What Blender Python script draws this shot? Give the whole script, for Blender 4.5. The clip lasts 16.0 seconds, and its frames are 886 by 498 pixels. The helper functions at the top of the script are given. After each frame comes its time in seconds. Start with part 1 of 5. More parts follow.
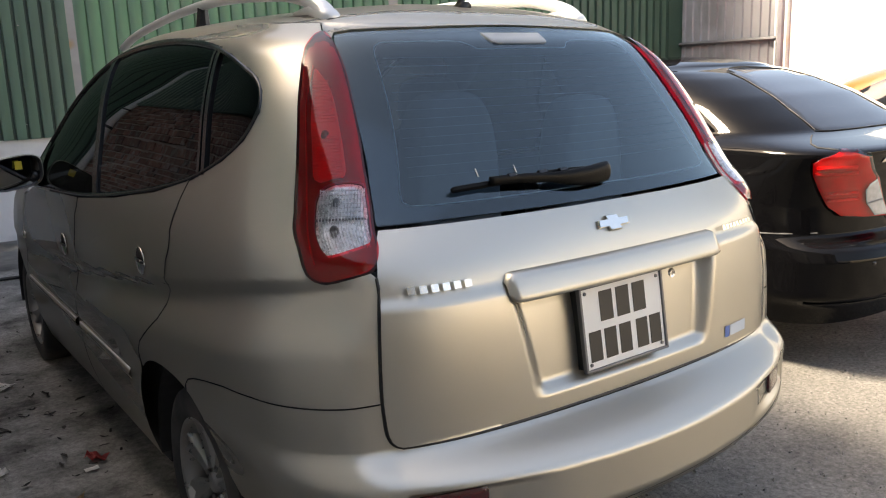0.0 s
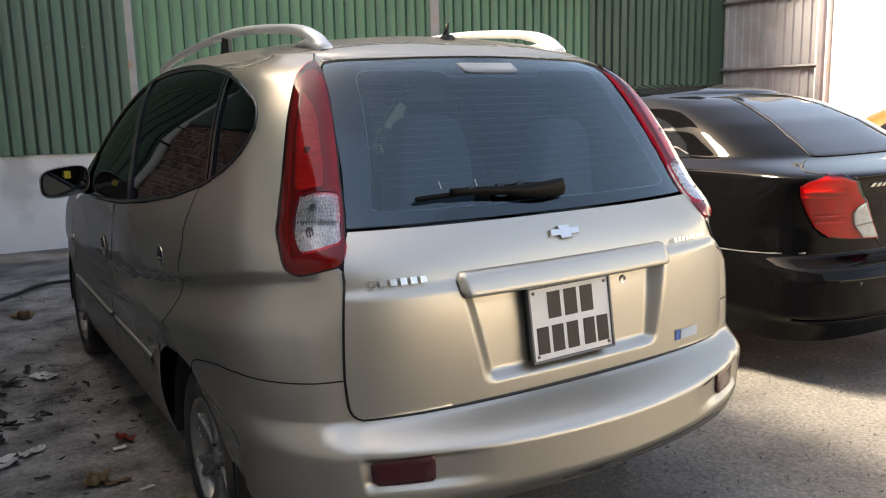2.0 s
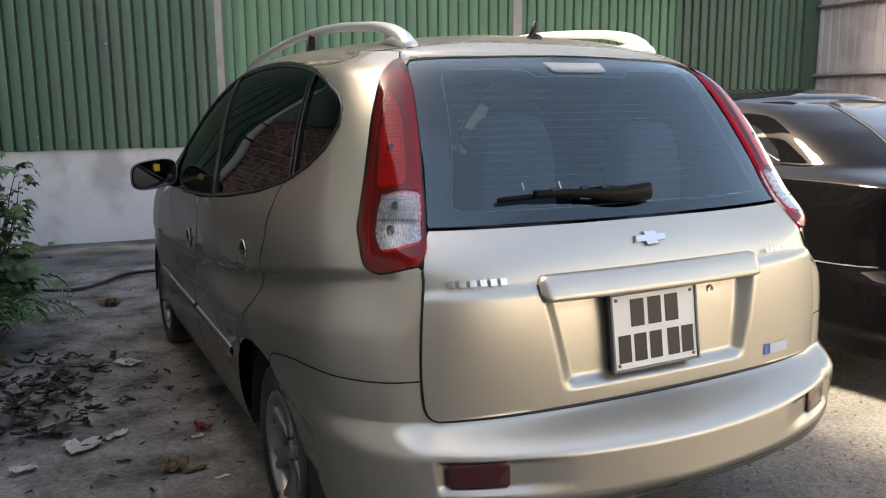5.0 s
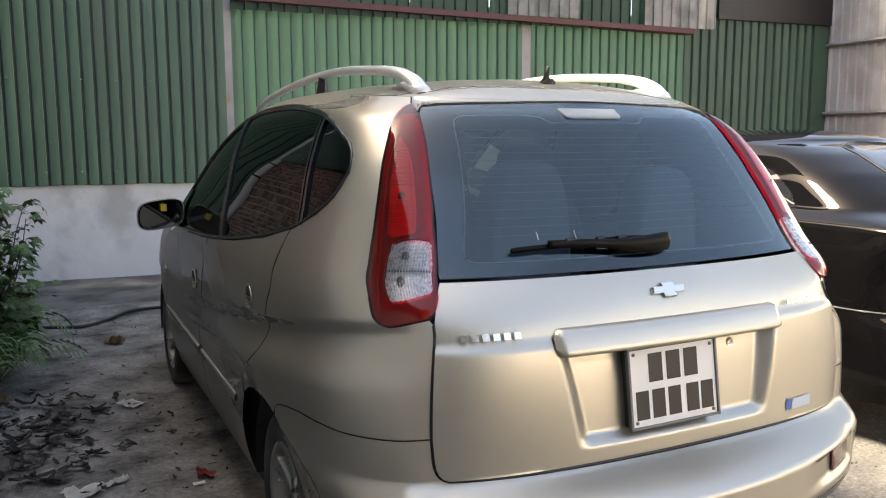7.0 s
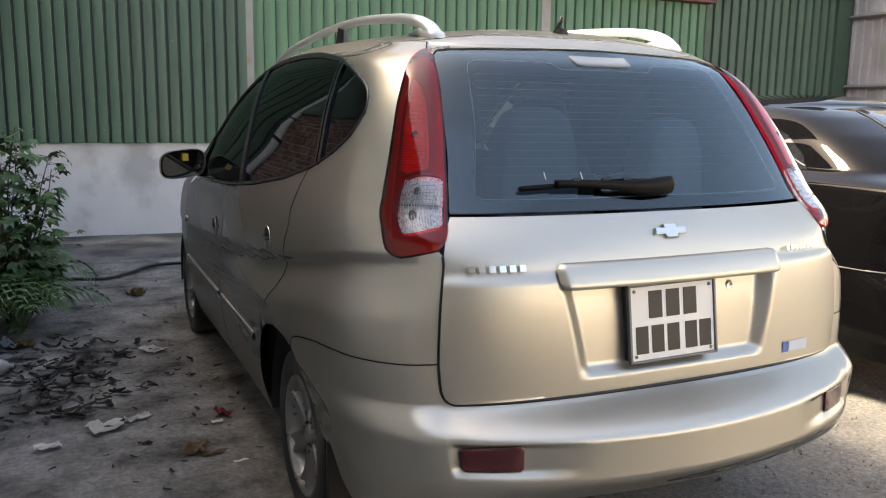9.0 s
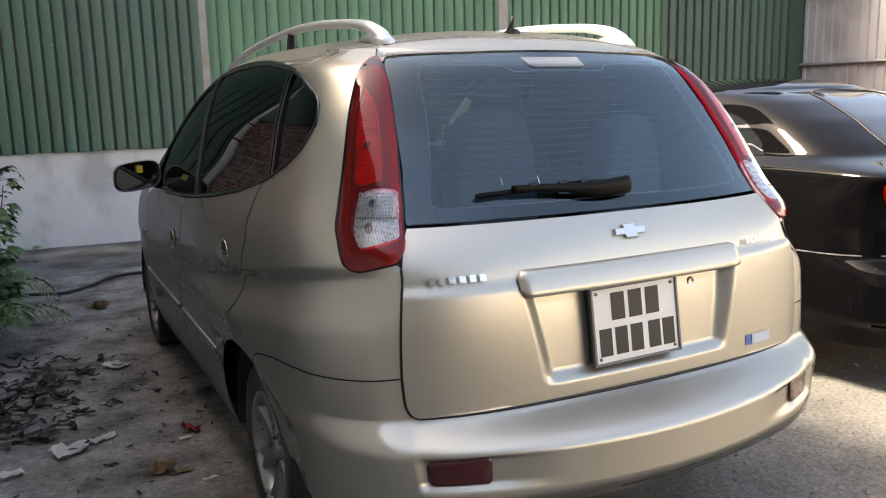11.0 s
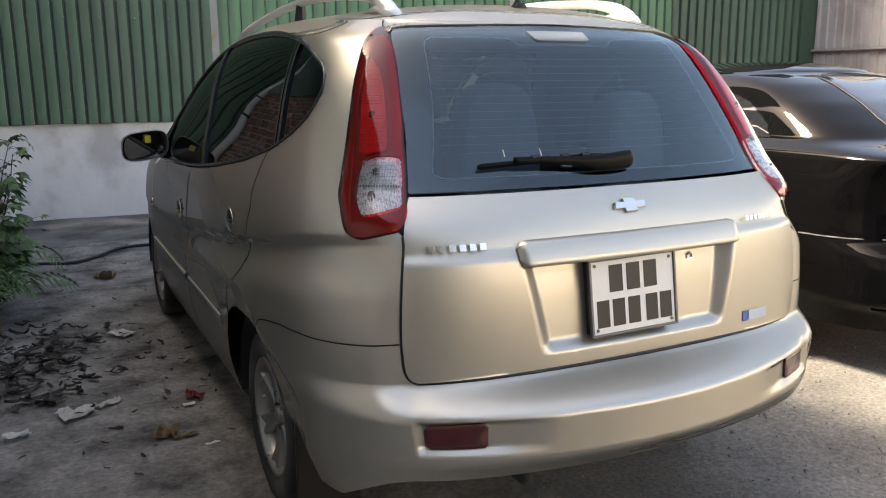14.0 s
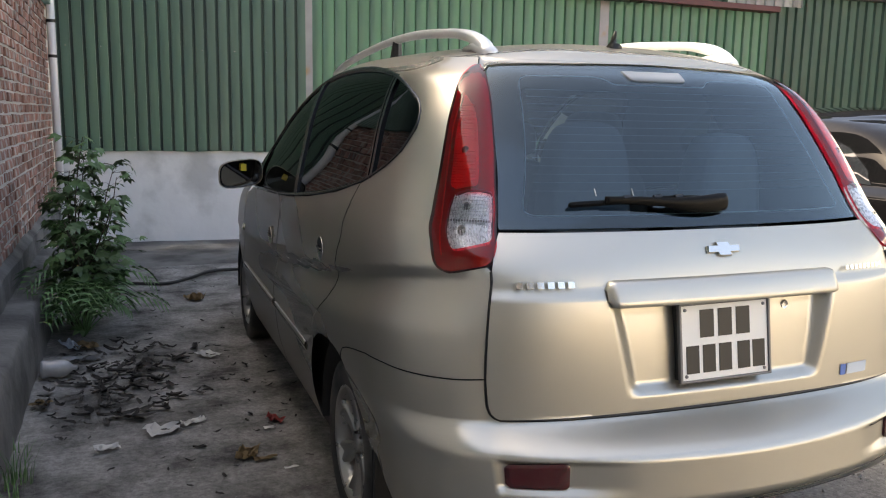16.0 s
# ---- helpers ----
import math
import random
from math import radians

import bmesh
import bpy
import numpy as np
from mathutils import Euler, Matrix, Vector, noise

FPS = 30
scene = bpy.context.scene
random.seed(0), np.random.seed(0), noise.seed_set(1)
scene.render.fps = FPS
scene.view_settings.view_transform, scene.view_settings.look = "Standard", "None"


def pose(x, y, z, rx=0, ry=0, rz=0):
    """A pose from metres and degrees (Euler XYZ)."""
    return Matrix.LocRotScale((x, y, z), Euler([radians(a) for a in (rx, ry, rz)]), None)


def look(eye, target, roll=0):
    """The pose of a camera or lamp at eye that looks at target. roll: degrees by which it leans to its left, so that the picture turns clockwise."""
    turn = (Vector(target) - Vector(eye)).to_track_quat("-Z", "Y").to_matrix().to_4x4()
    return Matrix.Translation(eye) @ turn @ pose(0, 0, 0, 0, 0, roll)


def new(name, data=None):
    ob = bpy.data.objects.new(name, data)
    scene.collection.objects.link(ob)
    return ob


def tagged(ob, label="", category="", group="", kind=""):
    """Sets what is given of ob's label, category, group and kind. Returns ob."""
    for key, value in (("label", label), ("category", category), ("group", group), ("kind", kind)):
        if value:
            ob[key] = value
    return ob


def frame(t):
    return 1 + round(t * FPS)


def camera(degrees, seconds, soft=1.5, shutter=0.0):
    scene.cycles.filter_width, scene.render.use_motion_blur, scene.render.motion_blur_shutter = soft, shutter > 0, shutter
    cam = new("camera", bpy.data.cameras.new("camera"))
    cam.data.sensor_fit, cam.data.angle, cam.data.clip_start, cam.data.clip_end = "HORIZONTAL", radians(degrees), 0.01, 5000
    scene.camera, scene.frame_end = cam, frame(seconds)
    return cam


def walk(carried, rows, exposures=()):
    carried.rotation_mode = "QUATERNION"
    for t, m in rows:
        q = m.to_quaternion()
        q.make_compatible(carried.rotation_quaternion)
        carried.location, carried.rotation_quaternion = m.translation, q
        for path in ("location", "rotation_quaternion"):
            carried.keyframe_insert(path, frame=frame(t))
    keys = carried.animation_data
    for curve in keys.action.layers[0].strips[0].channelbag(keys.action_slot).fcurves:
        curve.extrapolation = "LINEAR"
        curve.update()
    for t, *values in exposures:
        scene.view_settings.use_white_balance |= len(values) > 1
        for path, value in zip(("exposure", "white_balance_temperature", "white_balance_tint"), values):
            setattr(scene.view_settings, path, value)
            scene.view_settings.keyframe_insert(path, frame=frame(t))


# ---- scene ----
cam = camera(56.7, 16.0, soft=1.1)
PATH = [
    (0, (-1.53, -1.188, 1.439), (-0.392, 0.404, 1.028), -2.1),
    (0.5, (-1.51, -1.291, 1.451), (-0.424, 0.348, 1.082), -1.9),
    (1, (-1.497, -1.455, 1.439), (-0.512, 0.247, 1.075), -0.9),
    (1.5, (-1.503, -1.529, 1.434), (-0.508, 0.169, 1.079), -1.1),
    (2, (-1.5, -1.555, 1.44), (-0.464, 0.118, 1.083), -1.4),
    (2.5, (-1.49, -1.55, 1.435), (-0.416, 0.102, 1.089), -1.0),
    (3, (-1.5, -1.545, 1.442), (-0.463, 0.128, 1.083), -0.4),
    (3.5, (-1.499, -1.533, 1.438), (-0.533, 0.175, 1.053), -0.3),
    (4, (-1.503, -1.532, 1.438), (-0.587, 0.211, 1.086), 0.4),
    (4.2, (-1.5, -1.523, 1.433), (-0.599, 0.229, 1.087), 0.7),
    (6.3, (-1.5, -1.513, 1.446), (-0.647, 0.262, 1.1), -2.5),
    (6.5, (-1.491, -1.494, 1.458), (-0.63, 0.284, 1.149), -1.8),
    (7, (-1.481, -1.451, 1.469), (-0.609, 0.329, 1.198), -0.2),
    (7.5, (-1.478, -1.441, 1.448), (-0.607, 0.337, 1.162), -0.5),
    (8, (-1.475, -1.445, 1.42), (-0.602, 0.322, 1.08), -0.7),
    (8.5, (-1.5, -1.488, 1.377), (-0.686, 0.304, 1.026), -0.2),
    (9, (-1.511, -1.554, 1.387), (-0.68, 0.234, 1.051), 0.8),
    (9.2, (-1.507, -1.561, 1.386), (-0.67, 0.218, 1.016), -0.4),
    (11.3, (-1.465, -1.53, 1.438), (-0.563, 0.22, 1.084), -1.3),
    (11.5, (-1.469, -1.533, 1.436), (-0.584, 0.229, 1.099), -0.6),
    (12, (-1.451, -1.535, 1.427), (-0.594, 0.239, 1.083), -0.6),
    (12.5, (-1.46, -1.556, 1.434), (-0.568, 0.204, 1.103), 0.4),
    (13, (-1.47, -1.568, 1.425), (-0.502, 0.154, 1.114), 0.5),
    (13.5, (-1.467, -1.571, 1.416), (-0.497, 0.142, 1.06), 0.4),
    (14, (-1.471, -1.571, 1.407), (-0.595, 0.182, 1.004), -0.4),
    (14.5, (-1.465, -1.568, 1.407), (-0.636, 0.217, 1.054), -0.0),
    (15, (-1.486, -1.576, 1.415), (-0.664, 0.218, 1.091), 0.3),
    (15.5, (-1.495, -1.571, 1.411), (-0.725, 0.246, 1.085), 0.8),
    (16, (-1.5, -1.568, 1.407), (-0.791, 0.275, 1.088), 1.0),
]
walk(cam, [(t, look(eye, target, roll)) for t, eye, target, roll in PATH], exposures=[(0.0, 2.2, 8100, 10), (4.0, 2.3, 8100, 10), (6.5, 2.5, 8100, 10), (9.0, 2.5, 8100, 10), (11.5, 2.45, 8100, 10), (13.5, 2.38, 8100, 10), (14.5, 2.45, 8100, 10), (16.0, 2.45, 8100, 10)])

# ---- world, sun, exposure ----
SUN_EL, SUN_AZ = radians(52), radians(306)      # azimuth clockwise from +y
world = bpy.data.worlds.new("sky")
scene.world = world
world.use_nodes = True
wn = world.node_tree
sky = wn.nodes.new("ShaderNodeTexSky")
sky.sky_type, sky.sun_disc = "NISHITA", False
sky.sun_elevation, sky.sun_rotation = SUN_EL, SUN_AZ
sky.air_density, sky.dust_density, sky.ozone_density = 0.85, 4.0, 0.3
wn.links.new(sky.outputs[0], wn.nodes["Background"].inputs[0])
wn.nodes["Background"].inputs[1].default_value = 0.15
sun = new("sun", bpy.data.lights.new("sun", "SUN"))
sun.data.energy, sun.data.angle, sun.data.color = 3.6, radians(16), (1.0, 0.95, 0.87)
sun_dir = Vector((math.sin(SUN_AZ) * math.cos(SUN_EL), math.cos(SUN_AZ) * math.cos(SUN_EL), math.sin(SUN_EL)))
sun.matrix_world = look(sun_dir * 30, (0, 0, 0))


# ---- materials ----
def material(name, colour, rough=0.5, metal=0.0, coat=0.0, spec=0.5, vary=0.0, scale=8.0, bump=0.0, bump_scale=60.0,
             second=None, second_scale=2.0, second_edge=(0.45, 0.6), rough_vary=0.0, per_object=0.0, per_island=0.0, detail=6.0, stretch=None, edge=1.0):
    m = bpy.data.materials.new(name)
    m.use_nodes = True
    t = m.node_tree
    n, l = t.nodes, t.links
    b = n["Principled BSDF"]
    b.inputs["Base Color"].default_value = (*colour, 1)
    b.inputs["Roughness"].default_value = rough
    b.inputs["Metallic"].default_value = metal
    b.inputs["Coat Weight"].default_value = coat
    b.inputs["Coat Roughness"].default_value = 0.04
    b.inputs["Specular IOR Level"].default_value = spec
    b.inputs["Specular Tint"].default_value = (edge, edge, edge, 1)
    co = n.new("ShaderNodeTexCoord")
    src = None

    def noise_tex(s, d=detail):
        x = n.new("ShaderNodeTexNoise")
        x.inputs["Scale"].default_value, x.inputs["Detail"].default_value = s, d
        if stretch:
            mp = n.new("ShaderNodeMapping")
            mp.inputs["Scale"].default_value = stretch
            l.new(co.outputs["Object"], mp.inputs["Vector"])
            l.new(mp.outputs[0], x.inputs["Vector"])
        else:
            l.new(co.outputs["Object"], x.inputs["Vector"])
        return x
    if vary or second or per_object or per_island:
        mix = n.new("ShaderNodeMix")
        mix.data_type = "RGBA"
        mix.inputs[6].default_value = (*[c * (1 - vary) for c in colour], 1)
        mix.inputs[7].default_value = (*[min(1, c * (1 + vary)) for c in colour], 1)
        a = noise_tex(scale)
        l.new(a.outputs["Fac"], mix.inputs[0])
        src = mix.outputs[2]
        if second:
            ramp = n.new("ShaderNodeMapRange")
            ramp.inputs[1].default_value, ramp.inputs[2].default_value = second_edge
            l.new(noise_tex(second_scale).outputs["Fac"], ramp.inputs[0])
            mx = n.new("ShaderNodeMix")
            mx.data_type = "RGBA"
            l.new(ramp.outputs[0], mx.inputs[0])
            l.new(src, mx.inputs[6])
            mx.inputs[7].default_value = (*second, 1)
            src = mx.outputs[2]
        for amount, node, socket in ((per_object, "ShaderNodeObjectInfo", "Random"), (per_island, "ShaderNodeNewGeometry", "Random Per Island")):
            if amount:
                info = n.new(node)
                mr = n.new("ShaderNodeMapRange")
                mr.inputs[3].default_value, mr.inputs[4].default_value = 1 - amount, 1 + amount
                l.new(info.outputs[socket], mr.inputs[0])
                hsv = n.new("ShaderNodeHueSaturation")
                l.new(mr.outputs[0], hsv.inputs["Value"])
                l.new(src, hsv.inputs["Color"])
                src = hsv.outputs[0]
        l.new(src, b.inputs["Base Color"])
    if rough_vary:
        mr = n.new("ShaderNodeMapRange")
        mr.inputs[3].default_value, mr.inputs[4].default_value = max(0.02, rough - rough_vary), min(1, rough + rough_vary)
        l.new(noise_tex(scale * 1.7).outputs["Fac"], mr.inputs[0])
        l.new(mr.outputs[0], b.inputs["Roughness"])
    if bump:
        bp = n.new("ShaderNodeBump")
        bp.inputs["Strength"].default_value, bp.inputs["Distance"].default_value = 1.0, bump
        l.new(noise_tex(bump_scale).outputs["Fac"], bp.inputs["Height"])
        l.new(bp.outputs[0], b.inputs["Normal"])
    return m


def glass(name, tint, rough=0.0, ior=1.5, gloss=(0.8, 0.8, 0.8)):
    """Thin tinted pane: gloss by Fresnel over a coloured see-through."""
    m = bpy.data.materials.new(name)
    m.use_nodes = True
    t = m.node_tree
    n, l = t.nodes, t.links
    n.remove(n["Principled BSDF"])
    fr = n.new("ShaderNodeFresnel")
    fr.inputs[0].default_value = ior
    tr = n.new("ShaderNodeBsdfTransparent")
    tr.inputs[0].default_value = (*tint, 1)
    gl = n.new("ShaderNodeBsdfGlossy")
    gl.inputs["Roughness"].default_value = rough
    gl.inputs["Color"].default_value = (*gloss, 1)
    mx = n.new("ShaderNodeMixShader")
    l.new(fr.outputs[0], mx.inputs[0])
    l.new(tr.outputs[0], mx.inputs[1])
    l.new(gl.outputs[0], mx.inputs[2])
    l.new(mx.outputs[0], n["Material Output"].inputs[0])
    return m


M_PAINT = material("champagne_paint", (0.476, 0.460, 0.408), rough=0.40, metal=0.88, coat=0.45, edge=0.02, vary=0.04, scale=3.0)
M_BLACK_PAINT = material("black_paint", (0.003, 0.003, 0.0035), rough=0.04, spec=0.13, vary=0.2, scale=3)
M_ORANGE_PAINT = material("orange_paint", (0.60, 0.09, 0.025), rough=0.35, coat=0.8, vary=0.05)
M_SIDE_GLASS = glass("tinted_side_glass", (0.035, 0.04, 0.04), ior=1.21)
M_REAR_GLASS = glass("tinted_rear_glass", (0.46, 0.58, 0.66), ior=1.75, gloss=(0.80, 0.95, 1.0))
M_SCREEN_GLASS = glass("windscreen_glass", (0.10, 0.115, 0.11))
M_SEDAN_GLASS = material("dark_car_glass", (0.012, 0.013, 0.016), rough=0.03, spec=0.8)
M_RUBBER = material("black_rubber", (0.007, 0.007, 0.007), rough=0.45, vary=0.3, scale=20, bump=0.0004, bump_scale=200)
M_TYRE = material("tyre_rubber", (0.018, 0.018, 0.018), rough=0.75, vary=0.3, scale=14, bump=0.0006, bump_scale=120, second=(0.06, 0.055, 0.05), second_scale=5)
M_WIPER = material("wiper_rubber", (0.004, 0.004, 0.004), rough=0.34, spec=0.10, vary=0.3, scale=40, bump=0.0006, bump_scale=180)
M_SEAL = material("gloss_black_trim", (0.008, 0.008, 0.009), rough=0.22)
M_FRIT = material("black_glass_frit", (0.008, 0.010, 0.012), rough=0.04, spec=0.8)
M_BRAKE = material("grey_lamp_plastic", (0.15, 0.17, 0.19), rough=0.35, vary=0.08)
M_CHROME = material("chrome", (0.70, 0.67, 0.62), rough=0.20, metal=1.0, rough_vary=0.06)
M_SILVER = material("silver_rail_paint", (0.62, 0.63, 0.64), rough=0.34, metal=0.35, coat=0.3, vary=0.04)
M_ALLOY = material("alloy_wheel", (0.31, 0.305, 0.295), rough=0.30, metal=0.8, vary=0.12, scale=12, rough_vary=0.1)
M_RED_LENS = glass("red_lens", (1.0, 0.014, 0.040), rough=0.02, ior=1.55)
M_LAMP_DARK = material("lamp_housing_red", (0.30, 0.010, 0.040), rough=0.35, vary=0.15, scale=20)
M_DARK_RED = material("dark_red_plastic", (0.10, 0.003, 0.006), rough=0.25)
M_LAMP_RED = material("lamp_housing_bright_red", (0.66, 0.045, 0.075), rough=0.35, vary=0.2, scale=25)
M_CLEAR_LENS = glass("clear_lens", (0.93, 0.93, 0.94), rough=0.02)
M_REFLECT = material("lamp_reflector", (0.85, 0.85, 0.85), rough=0.28, metal=0.5, rough_vary=0.1, scale=60)
M_INDICATOR = material("clear_indicator", (0.40, 0.41, 0.43), rough=0.2, metal=0.4, vary=0.3, scale=50)
M_REFLECT_RED = material("lamp_reflector_ribbed", (1.0, 0.90, 0.90), rough=0.4, vary=0.12, scale=40)
M_REFLEX = material("red_reflex_plastic", (0.060, 0.003, 0.006), rough=0.12, coat=0.6, bump=0.0008, bump_scale=700)
M_PLATE = material("plate_white", (0.80, 0.80, 0.78), rough=0.38, vary=0.03, scale=18)
M_INK = material("black_ink", (0.012, 0.012, 0.013), rough=0.45)
M_INTERIOR = material("dark_interior", (0.025, 0.025, 0.026), rough=0.8, vary=0.2)
M_SEAT = material("grey_seat_cloth", (0.20, 0.205, 0.21), rough=0.9, vary=0.12, scale=30, bump=0.001, bump_scale=300)
M_MIRROR = material("mirror", (0.45, 0.46, 0.47), rough=0.01, metal=1.0)
M_YELLOW = material("yellow_sticker", (0.75, 0.55, 0.05), rough=0.5)
M_BLUE = material("blue_sticker", (0.05, 0.13, 0.42), rough=0.4)
M_PALE_BLUE = material("pale_sticker", (0.50, 0.58, 0.66), rough=0.4)
M_BORDER = material("printed_edge_line", (0.75, 0.78, 0.80), rough=0.5)
M_HEATER = material("printed_line", (0.30, 0.33, 0.36), rough=0.5)
M_GREEN_OLD = material("old_green_sheet", (0.100, 0.162, 0.132), rough=0.45, spec=0.45, vary=0.30, scale=9.0, bump=0.0006, bump_scale=30, stretch=(1, 1, 0.06),
                       second=(0.13, 0.165, 0.145), second_scale=1.2, second_edge=(0.5, 0.75), per_object=0.06)
M_GREEN_NEW = material("green_sheet", (0.115, 0.205, 0.152), rough=0.42, vary=0.22, scale=8, bump=0.0005, bump_scale=30, per_object=0.05, stretch=(1, 1, 0.08))
M_GREEN_MID = material("blue_green_sheet", (0.070, 0.120, 0.098), rough=0.42, vary=0.25, scale=8, bump=0.0005, bump_scale=30, per_object=0.05, stretch=(1, 1, 0.08))
# darkened sheet green: the shade of the fence valleys as a colour
M_VALLEY_SHADE = material("valley_shade_green", (0.022, 0.042, 0.033), rough=0.6, vary=0.4, scale=5, stretch=(1, 1, 0.1))
M_GREEN_DARK = material("dark_green_sheet", (0.030, 0.070, 0.050), rough=0.45, vary=0.15, scale=3, bump=0.0005, bump_scale=30)
M_GREY_SHEET = material("grey_sheet", (0.27, 0.27, 0.28), rough=0.5, vary=0.12, scale=3, second=(0.20, 0.20, 0.205), second_scale=2)
M_PALE_SHEET = material("pale_sheet", (0.45, 0.46, 0.43), rough=0.6, vary=0.15, scale=4, second=(0.28, 0.29, 0.27), second_scale=3)
M_PURLIN = material("red_oxide_steel", (0.075, 0.020, 0.020), rough=0.6, vary=0.3, scale=10)
M_STEEL = material("dull_steel", (0.16, 0.16, 0.165), rough=0.5, metal=0.4, vary=0.15)
M_POST = material("weathered_white_post", (0.30, 0.29, 0.28), rough=0.7, vary=0.2, scale=8, second=(0.34, 0.22, 0.12), second_scale=3, second_edge=(0.62, 0.75))
M_PLASTER = material("grey_white_plaster", (0.68, 0.68, 0.672), rough=0.85, vary=0.12, scale=2.2, bump=0.006, bump_scale=7,
                     second=(0.46, 0.46, 0.45), second_scale=2.1, second_edge=(0.52, 0.68))
M_BRICK = material("old_brick", (0.25, 0.125, 0.095), rough=0.9, vary=0.45, scale=14, bump=0.004, bump_scale=70,
                   second=(0.30, 0.285, 0.265), second_scale=11, second_edge=(0.50, 0.62), per_object=0.35)
M_BRICK_FAR = material("old_brick_far", (0.25, 0.125, 0.095), rough=0.9, vary=0.45, scale=14, bump=0.004, bump_scale=70,
                       second=(0.30, 0.285, 0.265), second_scale=11, second_edge=(0.50, 0.62), per_island=0.35)
M_MORTAR = material("grey_mortar", (0.44, 0.42, 0.39), rough=0.95, vary=0.3, scale=20, bump=0.006, bump_scale=50)
M_CEMENT = material("stained_cement", (0.145, 0.142, 0.136), rough=0.9, vary=0.35, scale=6, bump=0.006, bump_scale=25,
                    second=(0.06, 0.059, 0.057), second_scale=2.5, second_edge=(0.42, 0.62))


def ground_material():
    """Pale gritty concrete, covered with dark trodden mud towards the brick wall."""
    m = material("dirty_ground", (0.17, 0.162, 0.148), rough=0.93)
    t = m.node_tree
    n, l = t.nodes, t.links
    b = n["Principled BSDF"]
    co = n.new("ShaderNodeTexCoord")

    def tex(scale, detail=8.0, rough=0.6):
        x = n.new("ShaderNodeTexNoise")
        x.inputs["Scale"].default_value, x.inputs["Detail"].default_value, x.inputs["Roughness"].default_value = scale, detail, rough
        l.new(co.outputs["Object"], x.inputs["Vector"])
        return x.outputs["Fac"]

    def ramp(src, *stops):
        r = n.new("ShaderNodeValToRGB")
        e = r.color_ramp.elements
        while len(e) < len(stops):
            e.new(0.5)
        for el, (p, c) in zip(e, stops):
            el.position, el.color = p, (*c, 1)
        l.new(src, r.inputs[0])
        return r.outputs[0]

    def mix(f, a, c, mode="MIX"):
        x = n.new("ShaderNodeMix")
        x.data_type, x.blend_type = "RGBA", mode
        for k, v in ((0, f), (6, a), (7, c)):
            if isinstance(v, (int, float)):
                x.inputs[k].default_value = v
            else:
                l.new(v, x.inputs[k])
        return x.outputs[2]
    grit = ramp(tex(55, 6, 0.75), (0.30, (0.075, 0.072, 0.067)), (0.48, (0.175, 0.168, 0.155)), (0.62, (0.25, 0.24, 0.222)), (0.72, (0.40, 0.39, 0.37)))
    blot = ramp(tex(1.6), (0.35, (0.62, 0.62, 0.62)), (0.65, (1.08, 1.07, 1.05)))
    pale = mix(1.0, grit, blot, "MULTIPLY")
    mud = ramp(tex(3.2, 10, 0.62), (0.34, (0.042, 0.041, 0.039)), (0.45, (0.150, 0.147, 0.142)), (0.58, (0.250, 0.246, 0.238)), (0.70, (0.34, 0.335, 0.325)))
    mud = mix(1.0, mud, ramp(tex(38, 8, 0.8), (0.3, (0.42, 0.42, 0.42)), (0.7, (1.45, 1.45, 1.45))), "MULTIPLY")
    sep = n.new("ShaderNodeSeparateXYZ")
    l.new(co.outputs["Object"], sep.inputs[0])
    add = n.new("ShaderNodeMath")
    add.operation = "MULTIPLY_ADD"
    add.inputs[1].default_value = 1.3
    l.new(tex(1.1, 6), add.inputs[0])
    far = n.new("ShaderNodeMapRange")
    far.inputs[1].default_value, far.inputs[2].default_value, far.inputs[3].default_value, far.inputs[4].default_value = -1.6, -3.0, 0.0, 4.0
    l.new(sep.outputs["Y"], far.inputs[0])
    shift = n.new("ShaderNodeMath")
    l.new(sep.outputs["X"], shift.inputs[0])
    l.new(far.outputs[0], shift.inputs[1])
    l.new(shift.outputs[0], add.inputs[2])
    edge = n.new("ShaderNodeMapRange")
    edge.inputs[1].default_value, edge.inputs[2].default_value = 0.25, 0.95
    l.new(add.outputs[0], edge.inputs[0])
    l.new(mix(edge.outputs[0], mud, pale), b.inputs["Base Color"])
    bp = n.new("ShaderNodeBump")
    bp.inputs["Strength"].default_value, bp.inputs["Distance"].default_value = 1.0, 0.016
    l.new(tex(30, 8, 0.7), bp.inputs["Height"])
    l.new(bp.outputs[0], b.inputs["Normal"])
    return m


M_GROUND = ground_material()
M_PVC = material("grey_pvc", (0.60, 0.61, 0.62), rough=0.4, vary=0.06)
M_CABLE = material("black_cable", (0.01, 0.01, 0.01), rough=0.6)
M_LEAF = material("shrub_leaf", (0.055, 0.115, 0.035), rough=0.5, vary=0.3, scale=12, per_island=0.35)
M_FERN = material("palm_frond", (0.075, 0.165, 0.055), rough=0.5, vary=0.25, scale=12, per_island=0.3)
M_TWIG = material("twig", (0.05, 0.04, 0.025), rough=0.9, vary=0.3)
M_PAPER = material("crumpled_white_paper", (0.72, 0.72, 0.70), rough=0.8, vary=0.12, scale=20, second=(0.55, 0.55, 0.54), second_scale=9)
M_DRY = material("dry_leaf", (0.24, 0.17, 0.09), rough=0.85, vary=0.3, scale=25)
M_MUD = material("dark_debris", (0.028, 0.026, 0.024), rough=0.95, vary=0.4, scale=30, per_island=0.5)
M_REDBIT = material("red_scrap", (0.30, 0.03, 0.03), rough=0.6)
M_PLASTIC = material("clear_plastic_bottle", (0.30, 0.31, 0.32), rough=0.2, vary=0.2, scale=20, spec=0.7)
M_FACADE = material("ochre_facade", (0.66, 0.59, 0.47), rough=0.8, vary=0.1, scale=1.0)
